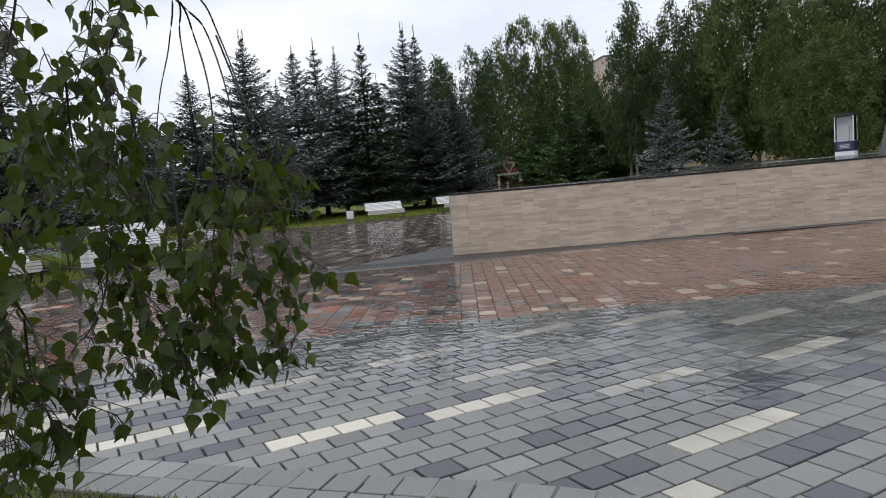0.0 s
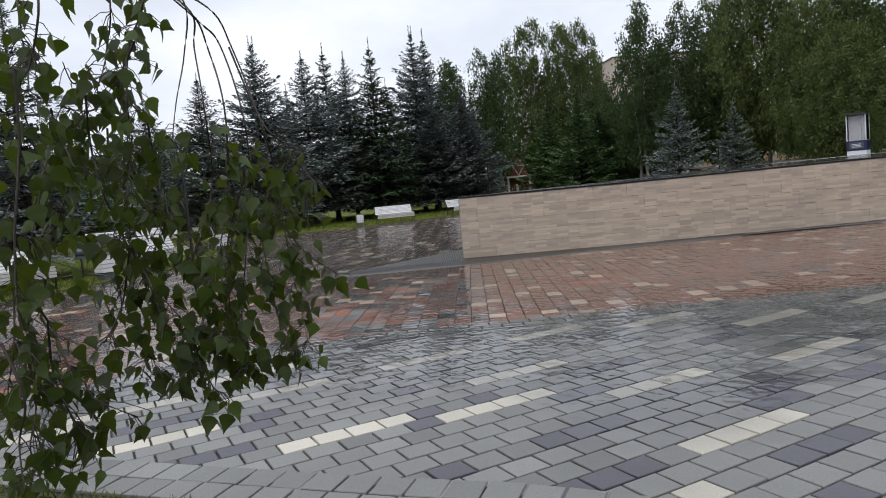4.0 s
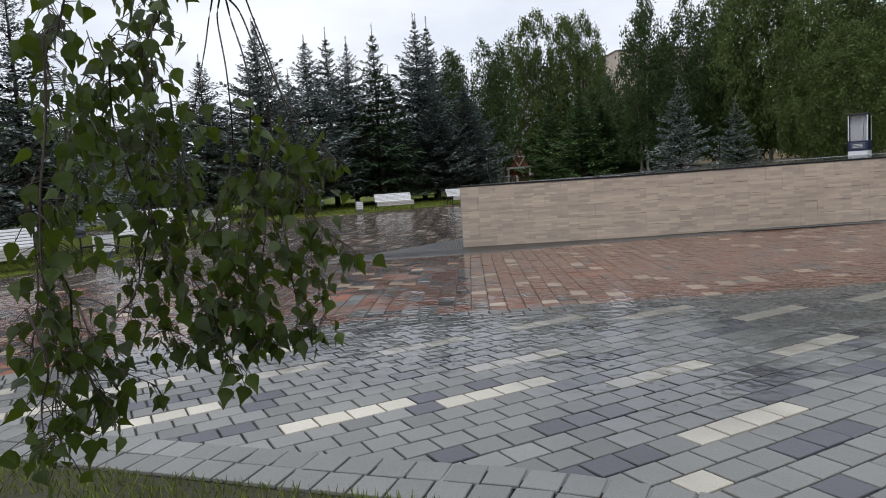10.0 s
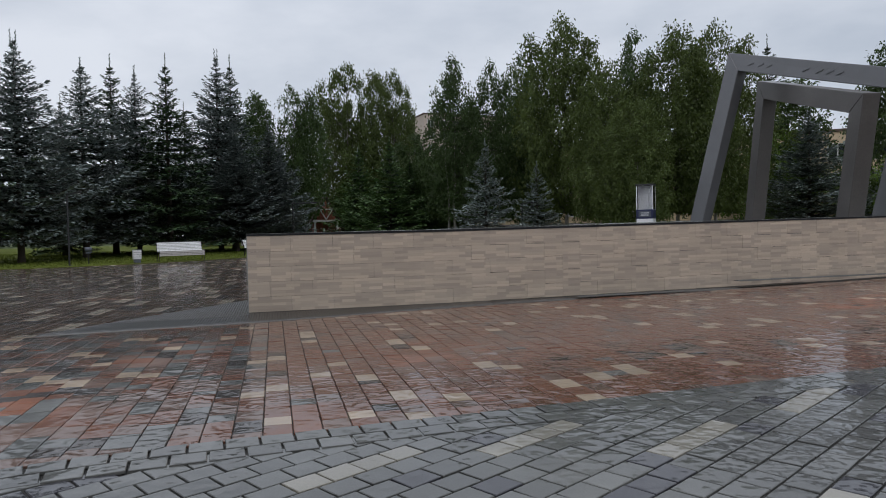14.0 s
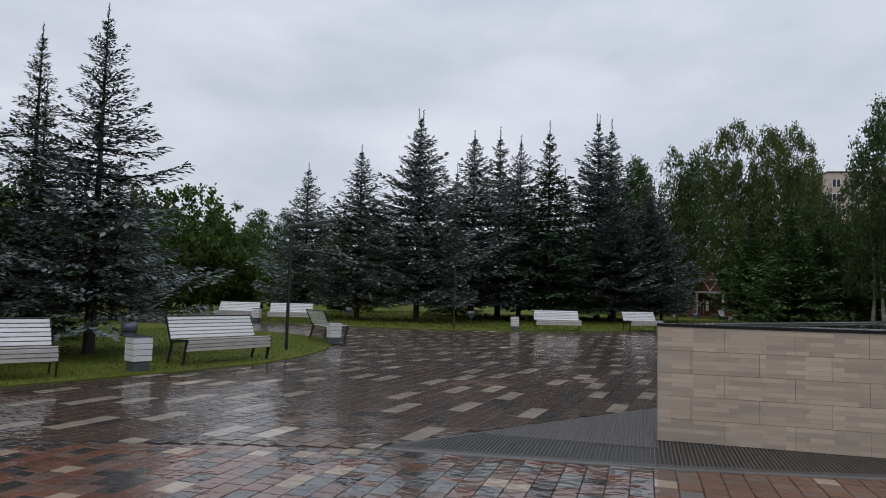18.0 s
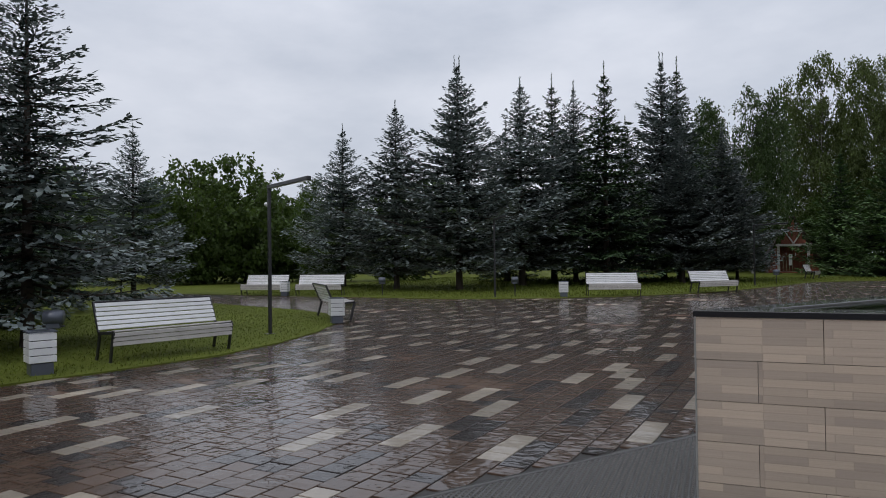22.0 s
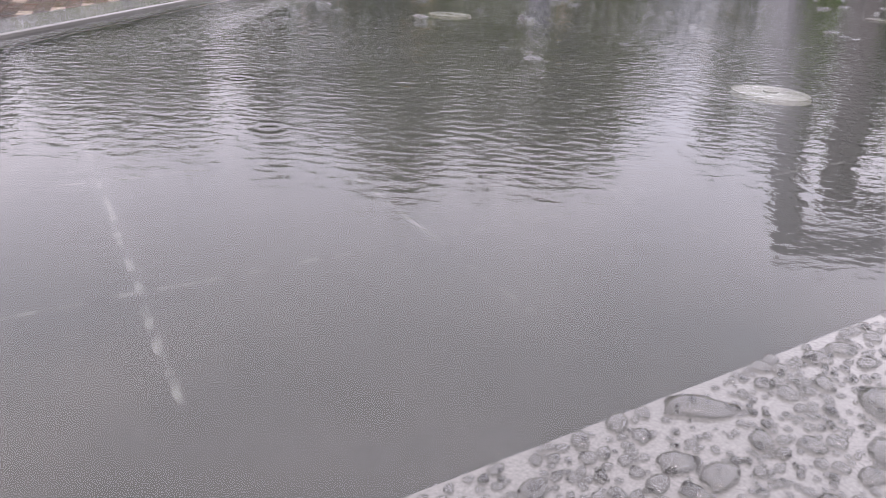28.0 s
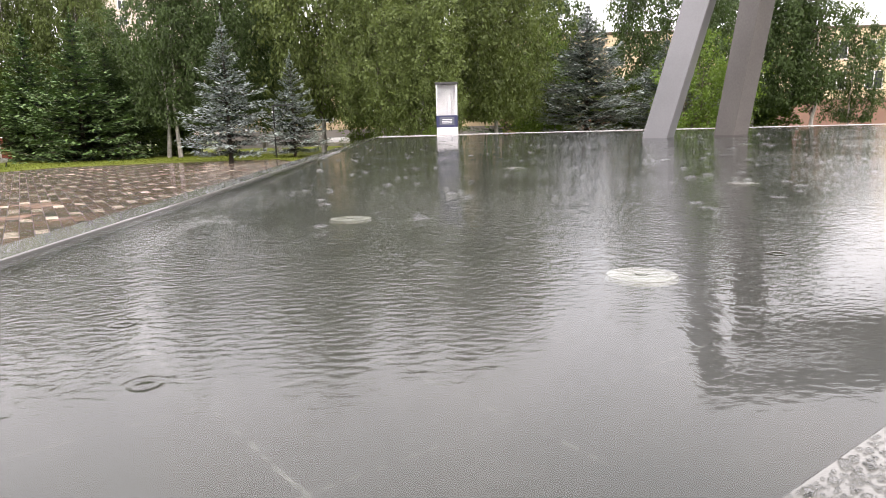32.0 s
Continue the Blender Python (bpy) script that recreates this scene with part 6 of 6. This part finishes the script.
def pavers(name, cx, cy, lx, ly, ang, slot, label, seed, near, proud=0.0, gap=0.0060):
    """Pavers by centre, length, width and turn. Those inside the stretch `near` become parts, the rest one mesh."""
    rng = np.random.default_rng(seed)
    n = len(cx)
    ca, sa = np.cos(ang), np.sin(ang)
    tilt = rng.normal(0, 0.0012, (n, 4))
    lift = rng.normal(0, 0.0008, n)
    holder = new(name)
    tagged(holder, label, kind="structure")
    hx, hy = lx / 2 - gap, ly / 2 - gap
    corner = ((-1, -1), (1, -1), (1, 1), (-1, 1))
    V = np.zeros((n, 12, 3))
    for i, (p, q) in enumerate(corner):
        for lvl, (shrink, dz) in enumerate(((0.0035, 0.0), (0.0, -0.003), (0.0, -0.016))):
            u, v = p * (hx - shrink), q * (hy - shrink)
            X, Y = cx + u * ca - v * sa, cy + u * sa + v * ca
            V[:, lvl * 4 + i, 0], V[:, lvl * 4 + i, 1] = X, Y
            V[:, lvl * 4 + i, 2] = rise(X, Y) + lift + tilt[:, i] + dz + proud
    F = [(0, 1, 2, 3)] + [(i + 4 * l, i + 4 * l + 4, (i + 1) % 4 + 4 * l + 4, (i + 1) % 4 + 4 * l) for l in (0, 1) for i in range(4)]
    F = np.array(F)
    x0, x1, y0, y1 = near
    own = (cx > x0) & (cx < x1) & (cy > y0) & (cy < y1)
    pick = np.flatnonzero(own)[:300]
    own = np.zeros(n, bool)
    own[pick] = True
    rest = np.flatnonzero(~own)
    if len(rest):
        faces = (F[None] + 12 * np.arange(len(rest))[:, None, None]).reshape(-1, 4)
        used = sorted(set(slot[rest].tolist()))
        remap = {s: i for i, s in enumerate(used)}
        slots = np.repeat([remap[s] for s in slot[rest].tolist()], 9)
        field = new(name + "_field", mesh_of(name + "_field", V[rest].reshape(-1, 3), faces, [PAVERS[s] for s in used], slots, True))
        field.parent = holder
        tagged(field, kind="stuff")
    for i in pick:
        c = np.array([cx[i], cy[i], 0.0])
        ob = new("paver", mesh_of("paver", V[i] - c, F, [PAVERS[slot[i]]], None, True))
        ob.location = c
        ob.parent = holder
    return holder


def grid(ang, lx, ly, box_, offset=0.5):
    """Running-bond cell centres in rows along ang over a plan box; returns centres, row and column numbers."""
    x0, x1, y0, y1 = box_
    ca, sa = math.cos(ang), math.sin(ang)
    us = [x * ca + y * sa for x in (x0, x1) for y in (y0, y1)]
    vs = [-x * sa + y * ca for x in (x0, x1) for y in (y0, y1)]
    rows = np.arange(math.floor(min(vs) / ly), math.ceil(max(vs) / ly) + 1)
    cols = np.arange(math.floor(min(us) / lx), math.ceil(max(us) / lx) + 1)
    R, C = np.meshgrid(rows, cols, indexing="ij")
    U = (C + offset * (R % 2)) * lx
    Vv = R * ly
    return (U * ca - Vv * sa).ravel(), (U * sa + Vv * ca).ravel(), R.ravel(), C.ravel()


def polyline_at(line, x):
    return np.interp(x, [p[0] for p in line], [p[1] for p in line])


RED_SOUTH = [(-14, -14.0), (-9, -11.4), (-5, -8.8), (-3, -7.6), (-1.69, -6.86), (-1.26, -6.64), (-0.75, -6.47), (0.3, -6.36), (2.0, -6.25), (4.7, -6.08), (9, -5.8), (34, -4.4)]
RED_NORTH = [(-14, -7.4), (-9, -4.4), (-6.6, -3.1), (-5.3, -2.4), (-3.5, -1.75), (-2.36, -1.44), (0.0, -1.22), (2.4, -0.72), (5.0, -0.43), (8, -0.37), (34, -0.34)]
rng = np.random.default_rng(5)

# grey field
A30 = radians(30)
x, y, R, C = grid(A30, 0.19, 0.165, (-7, 26, -14.5, -4))
keep = (y < polyline_at(RED_SOUTH, x) - 0.24) & ~inside(x, y, LAWN_SOUTH) & (x > -7) & (x < 26) & (y > -14.5)
# clear of the two border rows by the lawn
for s in range(1, len(LAWN_SOUTH) - 2):
    (ax, ay), (bx, by) = LAWN_SOUTH[s], LAWN_SOUTH[s + 1]
    dx, dy = bx - ax, by - ay
    k = np.clip(((x - ax) * dx + (y - ay) * dy) / (dx * dx + dy * dy), 0, 1)
    keep &= np.hypot(x - ax - k * dx, y - ay - k * dy) > 0.26
x, y, R, C = x[keep], y[keep], R[keep], C[keep]
slot = np.full(len(x), P_GREY)
cell = {(r, c): i for i, (r, c) in enumerate(zip(R.tolist(), C.tolist()))}
CREAM_AT = [(-0.62, -9.18), (0.34, -8.85), (0.45, -8.12), (-0.26, -7.5), (1.32, -8.6), (1.37, -9.44), (2.26, -9.93), (3.15, -9.62), (3.93, -9.75), (3.39, -8.63), (2.32, -8.17), (3.37, -7.74), (2.6, -7.11), (3.68, -6.66), (4.4, -7.73), (4.93, -8.17), (0.7, -7.04), (1.73, -6.82), (5.35, -6.94)]
DARK_AT = [(0.6, -9.28), (1.67, -9.64), (2.29, -10.73), (2.85, -10.23), (0.64, -9.92), (1.9, -8.9), (0.9, -8.2), (2.9, -9.2), (3.6, -9.2), (2.0, -7.6)]


def stripe(px, py, n, kind):
    u, v = px * math.cos(A30) + py * math.sin(A30), -px * math.sin(A30) + py * math.cos(A30)
    r = round(v / 0.165)
    c0 = round(u / 0.19 - 0.5 * (r % 2) - (n - 1) / 2)
    for c in range(c0, c0 + n):
        if (r, c) in cell:
            slot[cell[r, c]] = kind


for px, py in CREAM_AT:
    stripe(px, py, 4, P_CREAM)
for px, py in ((0.11, -9.94), (0.94, -10.16)):
    stripe(px, py, 1, P_CREAM)
for px, py in DARK_AT:
    stripe(px, py, 3, P_DARK)
# beyond the well-seen part the same loose pattern goes on
for px in np.arange(-9, 30, 1.05):
    for py in np.arange(-16, -4, 0.78):
        qx, qy = px + rng.normal(0, 0.16) + 0.5 * (round(py / 0.78) % 2), py + rng.normal(0, 0.12)
        if -0.9 < qx < 5.6 and qy > -11:
            continue
        stripe(qx, qy, 4, P_CREAM)
        if rng.random() < 0.75:
            stripe(qx + 0.45, qy - 0.25, 3, P_DARK)
lone = (slot == P_GREY) & (rng.random(len(x)) < 0.06)
slot[lone] = P_DARK
n = len(x)
pavers("paving_grey", x, y, np.full(n, 0.19), np.full(n, 0.165), np.full(n, A30), slot, "wet grey concrete pavers with cream and charcoal stripes", 11, (0.9, 3.4, -10.9, -9.1))

# border rows: along the lawn and between grey and red
bx_, by_, bl, ba = [], [], [], []


def border(line, shift, pitch, wide):
    """Cells along a smoothed line moved sideways by shift, at even pitch."""
    P = np.array(line, float)
    Q = np.vstack([2 * P[0] - P[1], P, 2 * P[-1] - P[-2]])
    k = np.linspace(0, 1, 12, endpoint=False)[:, None]
    fine = np.vstack([0.5 * (2 * b + (c - a) * k + (2 * a - 5 * b + 4 * c - d) * k ** 2 + (3 * b - a - 3 * c + d) * k ** 3) for a, b, c, d in zip(Q[:-3], Q[1:-2], Q[2:-1], Q[3:])] + [P[-1:]])
    T = np.gradient(fine, axis=0)
    T /= np.linalg.norm(T, axis=1)[:, None]
    fine = fine + np.stack([-T[:, 1], T[:, 0]], 1) * shift
    s = np.concatenate([[0], np.cumsum(np.linalg.norm(np.diff(fine, axis=0), axis=1))])
    n = max(1, round(s[-1] / pitch))
    at = (np.arange(n) + 0.5) * s[-1] / n
    bx_.extend(np.interp(at, s, fine[:, 0]))
    by_.extend(np.interp(at, s, fine[:, 1]))
    ba.extend(np.arctan2(np.interp(at, s, T[:, 1]), np.interp(at, s, T[:, 0])))
    bl.extend(np.full(n, s[-1] / n))
    return wide


south_line = LAWN_SOUTH[1:-2]
border(south_line, 0.11, 0.166, 0.185)
n1 = len(bx_)
border(south_line, 0.29, 0.166, 0.185)
n2 = len(bx_)
border([p for p in RED_SOUTH if -9 <= p[0] <= 34], -0.065, 0.19, 0.17)
border([p for p in RED_SOUTH if -9 <= p[0] <= 34], -0.235, 0.19, 0.17)
n3 = len(bx_)
wid = np.array([0.182] * n2 + [0.170] * (n3 - n2))
pavers("paving_border", np.array(bx_), np.array(by_), np.array(bl), wid, np.array(ba), np.full(n3, P_GREY), "rows of grey pavers edging the lawn and the red field", 12, (-1.2, 2.2, -11.5, -9.3), 0.006)

# red field: columns across the square, cells of mixed length
cols_x = np.arange(-13.9, 33.5, 0.172)
cx_, cy_, cl_, sl_ = [], [], [], []
for q in cols_x:
    lo, hi = polyline_at(RED_SOUTH, q), polyline_at(RED_NORTH, q) - 0.01
    p = lo + 0.02
    while p < hi - 0.03:
        step = (0.172, 0.172, 0.215, 0.258, 0.115)[rng.integers(5)]
        step = min(step, hi - p)
        r = rng.random()
        cx_.append(q), cy_.append(p + step / 2), cl_.append(step)
        # west of the wall's corner the mix is darker, east of it an even red
        # beyond -2.6 the added umber share also paints in dark wet reflections
        sand, grey, umber, rose = (0.08, 0.28, 0.36, 0.80) if -2.6 < q < 0.25 else (0.08, 0.09, 0.33, 0.47) if q < 0.25 else (0.085, 0.10, 0.135, 0.27)
        if r < sand:
            sl_.append(P_SAND if step > 0.16 else P_ROSE)
        elif r < grey:
            sl_.append(P_GREY)
        elif r < umber:
            sl_.append(P_UMBER)
        elif r < rose:
            sl_.append(P_ROSE)
        else:
            sl_.append(P_RED)
        p += step
cx_, cy_, cl_, sl_ = (np.array(v) for v in (cx_, cy_, cl_, sl_))
ok = ~inside(cx_, cy_, LAWN_WEST) & ~inside(cx_, cy_, LAWN_SOUTH)
cx_, cy_, cl_, sl_ = cx_[ok], cy_[ok], cl_[ok], sl_[ok]
n = len(cx_)
pavers("paving_red", cx_, cy_, cl_, np.full(n, 0.172), np.full(n, math.pi / 2), sl_, "wet red and rose pavers with sand-coloured ones between", 13, (-1.2, 1.6, -6.4, -2.6), 0.0, 0.0030)

# brown field between the lawns and the pool
A84 = radians(84)
x, y, R, C = grid(A84, 0.185, 0.215, (-26, 18, -8, 40), 0.5)
side = y - (x * 1.405) > -0.02
west = np.where(x < 0.6, y > polyline_at(RED_NORTH, x) + 0.10, True)
grate_zone = (y > -1.34) & (y < -1.30 + (x + 2.36) * 1.405 + 0.10) & (x > -2.36) & (y < 6.3)
keep = side & west & ~grate_zone & ~inside(x, y, LAWN_WEST) & ~inside(x, y, LAWN_NORTH) & (y > polyline_at(RED_NORTH, x) + 0.10) & (x > -24)
x, y, R, C = x[keep], y[keep], R[keep], C[keep]
slot = np.full(len(x), P_BROWN)
pale_cells, deep_cells = set(), set()
lead = 0.0
for r in range(int(R.min()), int(R.max()) + 1):
    lead += 9.4 + rng.normal(0, 0.8)
    c = int(C.min()) + lead % 22.0
    while c < C.max():
        c0 = int(round(c + rng.normal(0, 0.7)))
        pale_cells.update((r, c0 + k) for k in range(int(rng.integers(3, 5))))
        deep_cells.update((r, c0 + 12 + k + int(rng.integers(-2, 3))) for k in range(3))
        c += 22.0
PALE_AT = [(-2.18, -0.56), (-1.51, 1.0), (-2.30, 1.1), (-3.05, 0.7), (-3.27, 1.66), (-0.38, 1.95), (-1.90, 2.4), (-2.80, 2.55), (-2.36, 2.95), (-0.82, 3.12), (-0.02, 3.27), (-3.43, 3.33), (-4.10, 3.5), (-0.83, 4.12), (-1.55, 4.25), (-3.10, 4.15), (-2.47, 4.6), (-0.90, 4.82), (-0.10, 4.95), (-1.27, 5.2), (-3.15, 5.1), (-2.15, 5.7)]
DEEP_AT = [(-1.15, 1.03), (-1.72, 1.46), (-2.34, 0.26), (-1.16, 2.17), (-0.48, 2.76), (-1.91, 1.76), (-1.23, 3.0), (-1.76, 3.6), (-0.52, 5.11), (-0.55, 5.67)]
# the stripes by the pool's corner lie where they were laid, the rest are strewn
cells = [*zip(R.tolist(), C.tolist())]
here = {rc for rc, px, py in zip(cells, x.tolist(), y.tolist()) if -4.3 < px < 0.3 and -0.9 < py < 6.0}
pale_cells -= here
deep_cells -= here
for spots_, size_, goal in ((PALE_AT, 4, pale_cells), (DEEP_AT, 4, deep_cells)):
    for px, py in spots_:
        u, v = px * math.cos(A84) + py * math.sin(A84), -px * math.sin(A84) + py * math.cos(A84)
        r = round(v / 0.215)
        c0 = round(u / 0.185 - 0.5 * (r % 2) - (size_ - 1) / 2)
        goal.update((r, c0 + k) for k in range(size_))
slot[[i for i, rc in enumerate(zip(R.tolist(), C.tolist())) if rc in deep_cells]] = P_UMBER
slot[[i for i, rc in enumerate(zip(R.tolist(), C.tolist())) if rc in pale_cells]] = P_BEIGE
lone = (slot == P_BROWN) & (rng.random(len(x)) < 0.07)
slot[lone] = P_UMBER
n = len(x)
pavers("paving_brown", x, y, np.full(n, 0.185), np.full(n, 0.215), np.full(n, A84), slot, "wet brown pavers with beige and dark stripes", 14, (-4.2, -0.9, 0.2, 3.6))

# ---- wall tiles, course by course ----
wall_tiles = thing("wall_tiles")
tagged(wall_tiles, "tan plank-patterned porcelain tiles facing the pool wall", kind="structure")
TW, TH = 0.618, 0.221
shared = {}


def wall_tile(wd, ht):
    key = (round(wd, 3), ht)
    if key not in shared:
        bm = boxed((0.0013, -0.010, 0.0013), (wd - 0.0013, 0.0, ht - 0.0013), 0.0011)
        me = bpy.data.meshes.new("tile")
        bm.to_mesh(me)
        bm.free()
        me.materials.append(WALL_TILE)
        shared[key] = me
    return shared[key]


count = 0
for r in range(5):
    z = 1.105 - (r + 1) * TH
    xx = 0.0
    first_w = TW if r % 2 == 0 else TW / 2
    while xx < 33.5:
        wd = first_w if xx == 0 else TW
        if count < 300 and z + TH > float(rise(xx, -1)) - 0.05:
            t_ = new("tile", wall_tile(wd, TH + 0.011 if r == 0 else TH))
            t_.parent = wall_tiles
            t_.location = (xx, 0.012 + 0.0012 * (((r * 7 + int(xx * 10)) % 5) - 2) / 2, z + lift(xx + wd / 2))
            count += 1
        xx += wd
# the pool's long side, seen only edge-on
bm = bmesh.new()
d = Vector((14.25, 20.02)).normalized()
nrm = Vector((-d.y, d.x)) * 0.012
for r in range(5):
    z = 1.105 - (r + 1) * TH
    s = 0.02
    k = 0
    while s < 24:
        wd = TW if (k or r % 2 == 0) else TW / 2
        a, b = d * (s + 0.0015), d * (min(s + wd, 24.4) - 0.0015)
        slab(bm, [(a.x + nrm.x * 0.2, a.y + nrm.y * 0.2), (a.x - nrm.x * 1.5, a.y - nrm.y * 1.5), (b.x - nrm.x * 1.5, b.y - nrm.y * 1.5), (b.x + nrm.x * 0.2, b.y + nrm.y * 0.2)], z + 0.0015, z + TH - 0.0015)
        s += wd
        k += 1
bmesh.ops.recalc_face_normals(bm, faces=bm.faces[:])
for v in bm.verts:
    v.co.z += lift(v.co.x)
side_tiles = part("side_tiles", bm, WALL_TILE, wall_tiles)
tagged(side_tiles, kind="stuff")
trim = part("corner_trim", boxed((-0.006, -0.0035, 0.0), (0.004, 0.010, WALL_H - 0.002), 0.002), KERB, wall_tiles, "thin pale corner trim")
